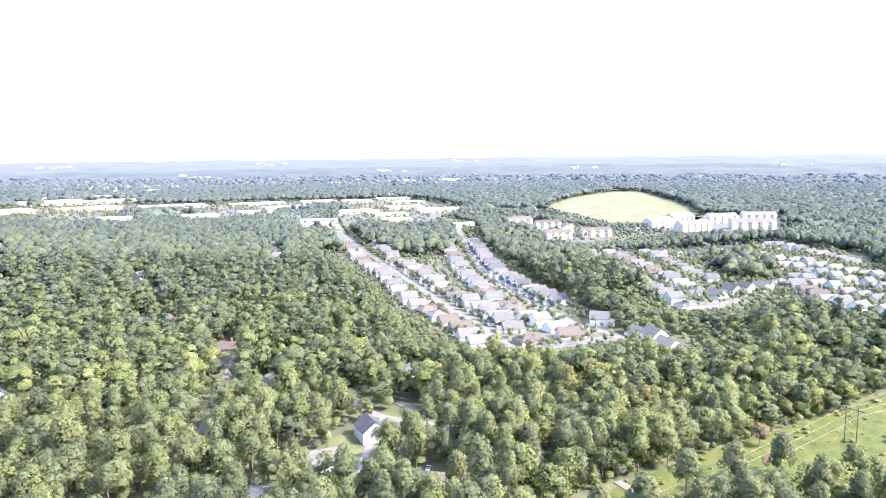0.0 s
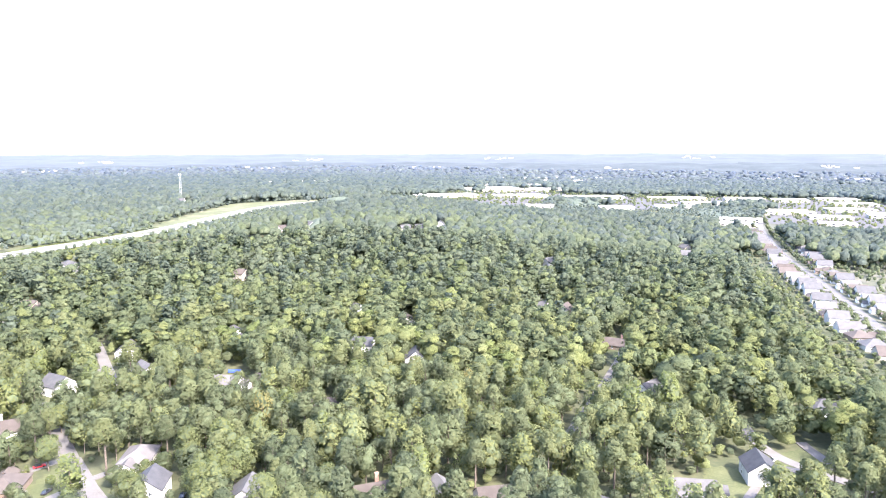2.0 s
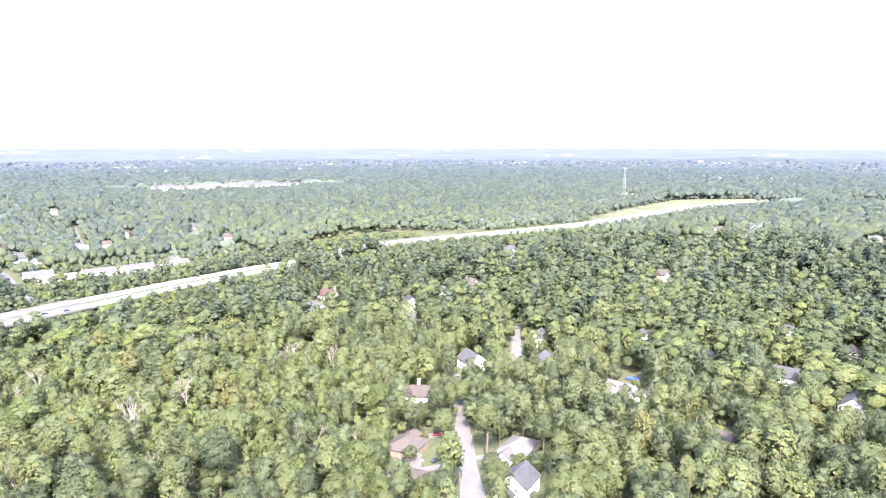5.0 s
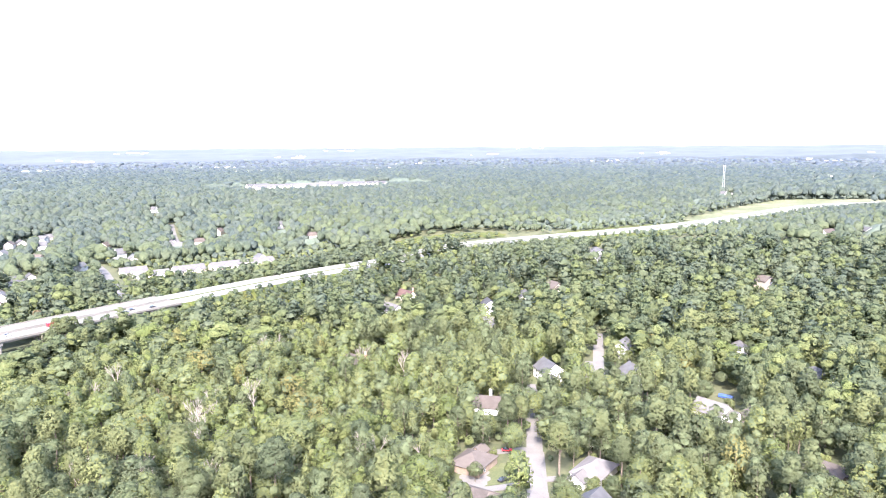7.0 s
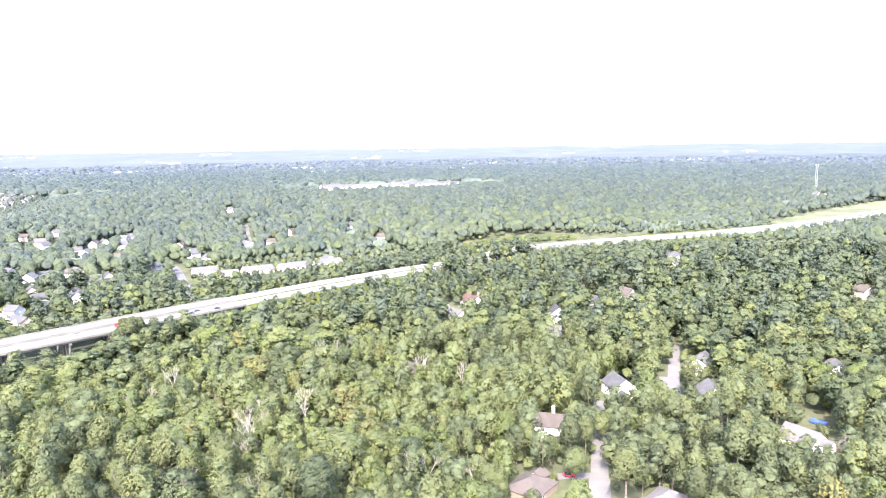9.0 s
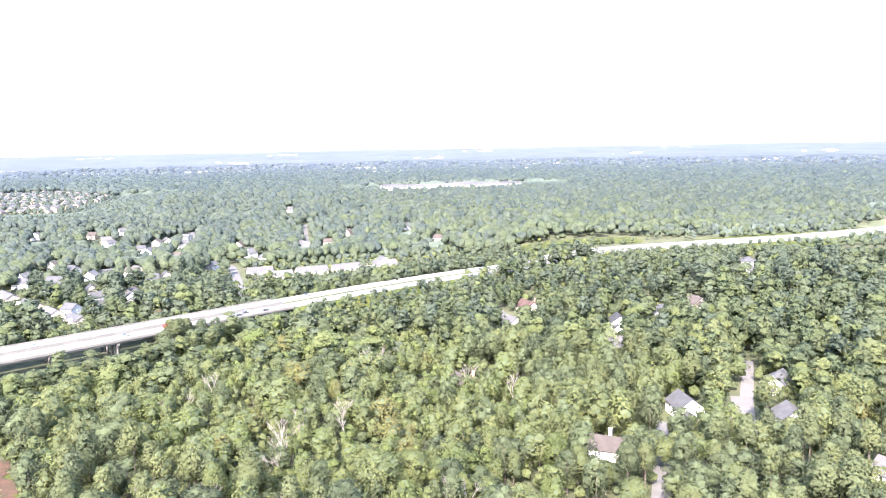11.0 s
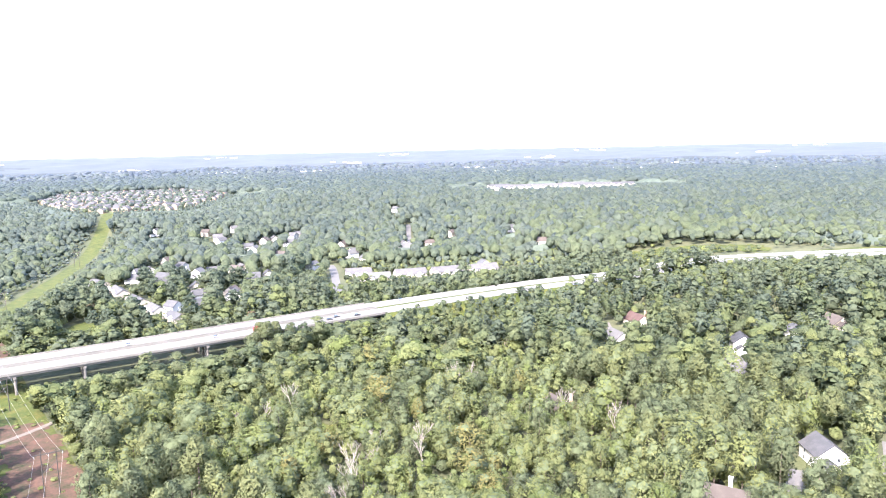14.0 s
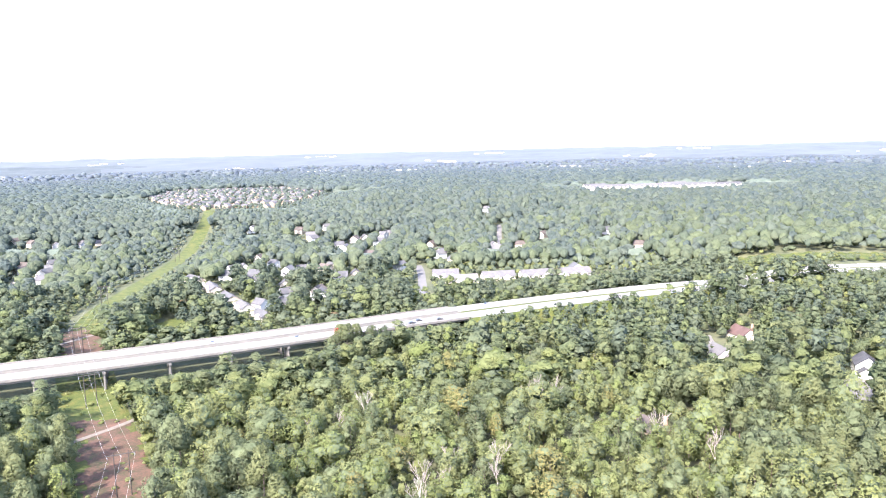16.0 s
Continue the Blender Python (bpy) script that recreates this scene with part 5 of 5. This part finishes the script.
def stamp(name, lod, x, y, z, kind, tall, girth, leafm, label, bank=LEAVES):
    """Many crowns as one sheet of leaves."""
    V, Fc, M, N, base = [], [], [], [], 0
    turn = rng.uniform(0, 2 * math.pi, len(x))
    pick = rng.integers(0, 8, len(x))
    for i in range(len(x)):
        sv, sf, inner, sn = SHAPES[KINDS[kind[i]], lod][pick[i] % len(SHAPES[KINDS[kind[i]], lod])]
        c, s = math.cos(turn[i]), math.sin(turn[i])
        w = tall[i] * girth[i]
        V.append(np.stack([(sv[:, 0] * c - sv[:, 1] * s) * w + x[i], (sv[:, 0] * s + sv[:, 1] * c) * w + y[i], sv[:, 2] * tall[i] + z[i]], 1).astype(np.float32))
        N.append(np.stack([sn[:, 0] * c - sn[:, 1] * s, sn[:, 0] * s + sn[:, 1] * c, sn[:, 2]], 1))
        Fc.append((sf + base).astype(np.int32))
        mi = np.full(len(sf), leafm[i] % len(bank), np.int32)
        mi[:inner] = len(bank)
        M.append(mi)
        base += len(sv)
    me = triangles(name, np.concatenate(V), np.concatenate(Fc), bank + [INNER], np.concatenate(M), np.concatenate(N))
    return tagged(new(name, me), label, "trees", kind="stuff")


def haze_leaf(away, kind):
    """The haze-tinted leaf of a tree that stands so far off the camera's path."""
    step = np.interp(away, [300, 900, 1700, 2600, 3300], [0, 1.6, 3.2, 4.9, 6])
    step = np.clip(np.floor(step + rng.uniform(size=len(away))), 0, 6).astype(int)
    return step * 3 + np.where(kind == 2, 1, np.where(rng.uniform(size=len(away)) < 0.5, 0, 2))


tx, ty = spread(-780, 900, -130, 800, 9.0)
ok, cap = wooded(tx, ty)
tx, ty, cap = tx[ok], ty[ok], cap[ok]
away = off_line(tx, ty, CAMERA_LINE)
seen = sight_distance(tx, ty)
keep = away < 700
tx, ty, cap, away, seen = tx[keep], ty[keep], cap[keep], away[keep], seen[keep]
kind, tall, girth, leafm = grow(tx, ty)
# taller trees screen the middle stretch of the highway
screen = (off_line(tx, ty, HIGHWAY[8:10]) < 40) & (np.hypot(tx, ty - 40) < np.hypot(-300, 660) + 0.4 * (tx + 300))
tall = np.where(screen, rng.uniform(18, 24, len(tx)), tall)
cap = np.where(screen, 40.0, cap)
small = tall > cap
tall = np.minimum(tall, cap)
kind = np.where(small & (kind == 2), 0, kind)
girth = np.where(small, girth * 1.25, girth)
tz = height(tx, ty)
# the 300 trees nearest in the camera's view stand singly, with trunk and crown
single = np.argsort(seen)[:300]
rest = np.ones(len(tx), bool)
rest[single] = False
TREES = {}
TREE_WORDS = {0: "broad-crowned leafy green tree in the wood", 1: "tall leafy tree with a narrow green crown", 2: "tall pine with a bare trunk and dark green crown"}
for i in single:
    k, v = int(kind[i]), int(rng.integers(5))
    key = (k, v, int(leafm[i]))
    m = pose(tx[i], ty[i], tz[i], 0, 0, rng.uniform(0, 360))
    if key not in TREES:
        root = tagged(new("tree"), TREE_WORDS[k], "tree", "trees of the wood")
        tv, tf = trunk_shape(KINDS[k])
        trunk = mesh_object("trunk", tv, tf, BARK)
        trunk.parent = root
        sv, sf, inner, sn = SHAPES[KINDS[k], 0][v]
        crown = new("crown", triangles("crown", sv, sf, [LEAVES[leafm[i]], INNER], np.arange(len(sf)) < inner, sn))
        crown.parent = root
        root.matrix_basis = m
        TREES[key] = root
        ob = root
    else:
        ob = copy_thing(TREES[key], m)
    w = tall[i] * girth[i]
    ob.scale = (w, w, tall[i])
    if leafm[i] in (5, 6):
        tagged(ob, "leafy tree turning yellow and rust")
# haze by colour: more haze-tinted leaves and fewer yellow ones with distance
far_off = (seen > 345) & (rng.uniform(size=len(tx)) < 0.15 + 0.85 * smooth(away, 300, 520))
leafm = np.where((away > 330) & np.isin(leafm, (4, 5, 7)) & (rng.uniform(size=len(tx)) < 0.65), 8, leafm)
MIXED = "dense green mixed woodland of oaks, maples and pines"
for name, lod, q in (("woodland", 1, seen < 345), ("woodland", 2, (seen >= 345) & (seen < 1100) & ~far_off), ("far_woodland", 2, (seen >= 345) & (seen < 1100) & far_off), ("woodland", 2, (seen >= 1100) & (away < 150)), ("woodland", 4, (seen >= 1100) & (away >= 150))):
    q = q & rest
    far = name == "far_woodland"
    stamp(name, lod, tx[q], ty[q], tz[q], kind[q], tall[q], girth[q], haze_leaf(away[q], kind[q]) if far else leafm[q], MIXED, HAZED_LEAVES if far else LEAVES)
# young trees crowding the wet wood
wx, wy = spread(-370, -40, 170, 440, 8.0)
ok, wcap = wooded(wx, wy)
ok &= inside(wx, wy, WET) & (wcap > 14)
wx, wy = wx[ok], wy[ok]
n = len(wx)
stamp("young_woodland", 2, wx, wy, height(wx, wy), rng.choice([0, 1, 1], n), rng.uniform(8, 15, n), rng.uniform(0.8, 1.1, n), rng.choice([0, 1, 4, 4, 7, 7, 9, 8], n), "young yellow-green trees crowding the wet wood")
# trunks of the nearer wood, as one stuff mesh
q = np.where(rest & (seen < 320))[0]
tv0, tf0 = trunk_shape("round", 4)
tv0, tf0 = np.array(tv0)[:16], [f for f in tf0 if max(f) < 16]
V = np.concatenate([tv0 * np.array((tall[i], tall[i], tall[i])) + np.array((tx[i], ty[i], tz[i])) for i in q])
Fq = [tuple(a + 16 * k for a in f) for k in range(len(q)) for f in tf0]
tagged(mesh_object("tree_trunks", V, Fq, BARK), "brown trunks standing under the canopy", "trees", kind="stuff")
# undergrowth that closes the gaps between the trunks
for gap, lo, hi, low, high in ((7.0, 0, 330, 3, 8), (9.5, 330, 780, 5, 11)):
    ux, uy = spread(-780, 900, -130, 800, gap)
    ok, ucap = wooded(ux, uy)
    d = sight_distance(ux, uy)
    ok &= (d >= lo) & (d < hi)
    ux, uy, ucap = ux[ok], uy[ok], ucap[ok]
    n = len(ux)
    stamp("undergrowth", 3, ux, uy, height(ux, uy) - 0.8, np.zeros(n, int), np.minimum(rng.uniform(low, high, n), ucap), rng.uniform(1.0, 1.6, n), rng.choice([0, 1, 2, 8, 9, 10], n), "leafy green undergrowth below the trees")
# low scrub in the cutting and the meadow
bx, by = [], []
for p, d in along(plan(CUT[5:12]), 2.6):
    n = Vector((-d.y, d.x))
    o = rng.uniform(-15, 15)
    if rng.uniform() < 0.35 + 0.05 * abs(o):
        bx.append(p.x + n.x * o)
        by.append(p.y + n.y * o)
for _ in range(620):
    x, y = rng.uniform(180, 430), rng.uniform(-90, 90)
    if off_line(np.array([x]), np.array([y]), plan(CUT))[0] < 38:
        bx.append(x)
        by.append(y)
bx, by = np.array(bx), np.array(by)
n = len(bx)
stamp("scrub", 3, bx, by, height(bx, by) - 0.3, np.zeros(n, int), rng.uniform(0.6, 2.2, n), rng.uniform(1.5, 3.6, n), rng.choice([0, 1, 4, 7, 7], n), "low green scrub in the cutting under the cables")
# bushes and saplings closing the edge of the wood along the cutting
ex, ey = spread(-420, 420, -60, 300, 5.0)
d = off_line(ex, ey, plan(CUT))
edge = (d > 16) & (d < 27) & wooded(ex, ey)[0]
ex, ey = ex[edge], ey[edge]
n = len(ex)
stamp("edge_bushes", 2, ex, ey, height(ex, ey) - 1.0, np.zeros(n, int), rng.uniform(4, 9.5, n), rng.uniform(1.0, 1.5, n), rng.choice([0, 1, 2, 4, 8, 9, 10], n), "leafy bushes and saplings along the edge of the wood")
for k, x, y, h, lm in SPECIMENS + [(1, -25.0, 465.0, 16.8, 5), (0, 27.5, 343.8, 15.6, 5), (0, 290.0, 37.5, 12.0, 6), (0, -576.0, 322.5, 14.4, 6), (1, -440.0, 380.0, 16.8, 6)]:
    root = tagged(new("tree"), TREE_WORDS[k] if lm not in (5, 6) else "leafy tree turning yellow and rust", "tree", "trees by the street")
    tv, tf = trunk_shape(KINDS[k])
    mesh_object("trunk", tv, tf, BARK).parent = root
    sv, sf, inner, sn = SHAPES[KINDS[k], 0][0]
    new("crown", triangles("crown", sv, sf, [LEAVES[lm], INNER], np.arange(len(sf)) < inner, sn)).parent = root
    root.matrix_basis = pose(x, y, level(x, y), 0, 0, x * 7)
    root.scale = (h * 1.15, h * 1.15, h)
# young trees and hedges between the estates' houses
hx, hy = [], []
for poly, n in ((plan([(282, 176), (300, 150), (345, 122), (392, 165), (436, 196), (545, 318), (720, 452), (830, 530), (790, 700), (650, 645), (560, 560), (480, 455), (400, 345), (330, 250)]), 6200), (plan([(440, 115), (540, 60), (500, 0), (640, 10), (760, 60), (760, 130), (650, 225), (600, 250)]), 3800)):
    x0, x1, y0, y1 = min(q[0] for q in poly), max(q[0] for q in poly), min(q[1] for q in poly), max(q[1] for q in poly)
    px, py = rng.uniform(x0, x1, n), rng.uniform(y0, y1, n)
    good = inside(px, py, poly)
    for a, b, c, _ in lots:
        good &= np.hypot(px - a, py - b) > 7.2
    for line in (STREET_A, STREET_B):
        good &= off_line(px, py, plan(line)) > 7.0
    hx.append(px[good])
    hy.append(py[good])
hx, hy = np.concatenate(hx), np.concatenate(hy)
n = len(hx)
stamp("garden_trees", 3, hx, hy, height(hx, hy) - 0.4, rng.choice([0, 0, 1], n), rng.uniform(4.5, 9, n), rng.uniform(0.9, 1.25, n), rng.choice([2, 8, 10, 10], n), "young dark green trees and hedges between the houses")
# trees standing in the car parks and along the far field's edge
px, py = rng.uniform(520, 1550, 5200), rng.uniform(350, 1850, 5200)
good = np.zeros(5200, bool)
for poly in (STORE_PARK, MIDDLE_PARK, [(430, 1120), (560, 1140), (760, 1140), (1010, 1020), (860, 770), (1050, 660), (1230, 930), (1080, 1120), (760, 1330), (520, 1330)], [(690, 300), (760, 290), (860, 380), (880, 480), (800, 480), (720, 370)]):
    good |= inside(px, py, plan(poly))
for a, b, c, _ in lots:
    good &= np.hypot(px - a, py - b) > min(c, 38)
px, py = px[good], py[good]
for p, d in along(plan([(1184, 600), (1464, 668), (1735, 680), (1760, 600), (1480, 443), (1277, 334), (1085, 262)]), 7.0):
    px, py = np.append(px, p.x + rng.uniform(-5, 5)), np.append(py, p.y + rng.uniform(-5, 5))
n = len(px)
stamp("car_park_trees", 3, px, py, height(px, py), rng.choice([0, 0, 1], n), rng.uniform(5, 11, n), rng.uniform(1.0, 1.5, n), rng.choice([0, 2, 8, 10], n), "small green trees in the car parks and by the field")
px, py = rng.uniform(-1850, -1150, 1500), rng.uniform(570, 1020, 1500)
good = inside(px, py, plan(SKYLINE))
px, py = px[good], py[good]
n = len(px)
stamp("far_garden_trees", 4, px, py, height(px, py) - 1, np.zeros(n, int), rng.uniform(7, 13, n), rng.uniform(1.0, 1.6, n), haze_leaf(off_line(px, py, CAMERA_LINE) - 300, np.zeros(n)), "trees between the houses of the estate near the skyline", HAZED_LEAVES)
# garden trees of the estates
GARDEN = "garden trees of the estates"
first_garden = None
for line, gap, off in ((STREET_A, 17, 8), (STREET_A, 19, -8), (STREET_B, 17, 8), (STREET_B, 18, -8), ([(320, 215), (360, 280), (420, 350), (520, 480)], 22, 2), ([(448, 110), (520, 150), (620, 240)], 20, 8), ([(530, 88), (570, 130), (640, 200)], 20, 8), ([(520, 36), (640, 110), (760, 130)], 22, 8), ([(352, 190), (385, 232), (440, 290), (520, 352)], 21, 0)):
    for p, d in along(plan(line), gap):
        n = Vector((-d.y, d.x))
        c = p + n * (off * 1.2 + rng.uniform(-1.5, 1.5))
        h = rng.uniform(6.5, 10.0)
        m = pose(c.x, c.y, level(c.x, c.y), 0, 0, rng.uniform(0, 360))
        if first_garden is None:
            first_garden = tagged(new("garden_tree"), "small dark green garden tree on a lawn", "tree", GARDEN)
            tv, tf = trunk_shape("round")
            trunk = mesh_object("trunk", tv, tf, BARK)
            trunk.parent = first_garden
            sv, sf, inner, sn = SHAPES["round", 2][0]
            crown = new("crown", triangles("crown", sv - np.array((0, 0, 0.1)), sf, [LEAVES[2], INNER], np.arange(len(sf)) < inner, sn))
            crown.parent = first_garden
            first_garden.matrix_basis = m
            ob = first_garden
        else:
            ob = copy_thing(first_garden, m)
        ob.scale = (h * 1.3, h * 1.3, h)


DEAD_SPOTS = [(-191, 258), (-202, 308), (-114, 275), (-196, 220), (-203, 209), (-179, 215), (-137, 235), (-190, 247), (-282, 300), (-93, 272), (-183, 266), (-197, 264), (-193, 299), (-191, 254), (-205, 285), (-178, 379), (-241, 365), (-210, 282), (-149, 375), (-216, 238), (-232, 376), (-280, 284), (-207, 274), (-214, 293), (-203, 312), (-240, 371), (-236, 382), (-279, 272), (-259, 444), (-187, 222), (-172, 208), (-208, 216), (-158, 228), (-120, 268)]


# dead trees standing in the wet ground
def bare_tree(seed):
    r = random.Random(seed)
    vs, fs = [], []

    def limb(p0, p1, r0, r1):
        base = len(vs)
        d = (p1 - p0).normalized()
        u = d.orthogonal().normalized()
        w = d.cross(u)
        for p, rad in ((p0, r0), (p1, r1)):
            for k in range(4):
                a = math.pi / 2 * k
                vs.append((p + u * (rad * math.cos(a)) + w * (rad * math.sin(a)))[:])
        for k in range(4):
            fs.append((base + k, base + (k + 1) % 4, base + 4 + (k + 1) % 4, base + 4 + k))

    def branch(p, d, size, rad, deep):
        q = p + d * size
        limb(p, q, rad, rad * 0.62)
        if deep:
            for _ in range(3 if deep > 1 else 4):
                e = (d + Vector((r.uniform(-0.55, 0.55), r.uniform(-0.55, 0.55), r.uniform(0.0, 0.5)))).normalized()
                branch(p.lerp(q, r.uniform(0.55, 1.0)), e, size * r.uniform(0.5, 0.78), rad * 0.56, deep - 1)

    branch(Vector((0, 0, -0.03)), Vector((r.uniform(-0.06, 0.06), r.uniform(-0.06, 0.06), 1)).normalized(), 0.42, 0.017, 4)
    return vs, fs


bare = [bare_tree(s) for s in range(7)]
for i, (x, y) in enumerate(DEAD_SPOTS):
    root = tagged(new("dead_tree"), "bare pale dead tree in the wet wood", "tree", "dead trees")
    vs, fs = bare[i % 7]
    trunk = mesh_object("trunk", vs, fs, DEAD)
    trunk.parent = root
    root.matrix_basis = pose(x, y, level(x, y), 0, 0, i * 77)
    h = 14 + (i * 5) % 7
    root.scale = (h, h, h)
# farther woods, their leaves tinted for haze
fx, fy = spread(-1500, 1560, -100, 1540, 11.0)
d = off_line(fx, fy, CAMERA_LINE)
q = (d >= 700) & (d < 1450)
ok, cap = wooded(fx[q], fy[q])
fx, fy, cap = fx[q][ok], fy[q][ok], cap[ok]
k, h, g_, lm = grow(fx, fy)
h = 0.55 * h + 0.45 * 19
stamp("far_woodland", 3, fx, fy, height(fx, fy), k, np.minimum(h, cap), g_ * 1.15, haze_leaf(off_line(fx, fy, CAMERA_LINE), k), "far green woodland canopy", HAZED_LEAVES)
fx, fy = spread(-2750, 2750, -100, 2800, 16)
d = off_line(fx, fy, CAMERA_LINE)
q = (d >= 1450) & (d < 2690)
ok, cap = wooded(fx[q], fy[q])
fx, fy, cap = fx[q][ok], fy[q][ok], cap[ok]
k, h, g_, lm = grow(fx, fy)
h = 0.5 * h + 0.5 * 19
stamp("skyline_woodland", 4, fx, fy, height(fx, fy), k, np.minimum(h, cap), g_ * 1.6, haze_leaf(off_line(fx, fy, CAMERA_LINE), k), "far green woodland canopy", HAZED_LEAVES)

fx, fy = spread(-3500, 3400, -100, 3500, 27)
d = off_line(fx, fy, CAMERA_LINE)
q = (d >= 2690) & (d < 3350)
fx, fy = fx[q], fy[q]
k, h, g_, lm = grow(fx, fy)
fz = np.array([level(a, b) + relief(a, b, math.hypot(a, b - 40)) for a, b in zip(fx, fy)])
stamp("distant_woodland", 4, fx, fy, fz - 13.5, k, h, g_ * 2.0, haze_leaf(d[q], k), "far woods of the hazy plain", HAZED_LEAVES)

# a green sheet added below the far crowns to hide the shaded gaps between them
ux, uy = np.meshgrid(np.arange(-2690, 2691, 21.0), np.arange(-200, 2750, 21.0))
d = off_line(ux, uy, CAMERA_LINE)
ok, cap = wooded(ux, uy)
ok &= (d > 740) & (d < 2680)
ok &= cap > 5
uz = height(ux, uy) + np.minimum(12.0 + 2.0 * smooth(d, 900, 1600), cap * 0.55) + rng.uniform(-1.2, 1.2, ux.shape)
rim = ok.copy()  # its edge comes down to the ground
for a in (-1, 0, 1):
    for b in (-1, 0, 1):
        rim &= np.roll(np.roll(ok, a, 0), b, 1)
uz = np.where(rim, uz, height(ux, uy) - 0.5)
edge = ok & ~rim
ex = np.repeat(ux[edge], 4) + rng.uniform(-12, 12, 4 * edge.sum())
ey = np.repeat(uy[edge], 4) + rng.uniform(-12, 12, 4 * edge.sum())
good, ecap = wooded(ex, ey)
ex, ey, ecap = ex[good], ey[good], ecap[good]
n = len(ex)
stamp("far_edge_bushes", 3, ex, ey, height(ex, ey) - 2.5, np.zeros(n, int), np.minimum(rng.uniform(7, 12, n), ecap), rng.uniform(1.1, 1.6, n), haze_leaf(off_line(ex, ey, CAMERA_LINE), np.zeros(n)), "bushes closing the edges of the far woods", HAZED_LEAVES)
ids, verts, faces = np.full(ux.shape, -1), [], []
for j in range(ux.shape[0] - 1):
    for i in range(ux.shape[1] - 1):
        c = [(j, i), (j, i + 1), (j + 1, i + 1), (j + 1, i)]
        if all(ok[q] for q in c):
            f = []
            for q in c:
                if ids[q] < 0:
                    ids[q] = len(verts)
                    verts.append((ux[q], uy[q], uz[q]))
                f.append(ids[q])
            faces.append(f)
tagged(mesh_object("under_storey", verts, faces, UNDER), "green sheet filling the gaps under the far crowns", "trees", kind="stuff")
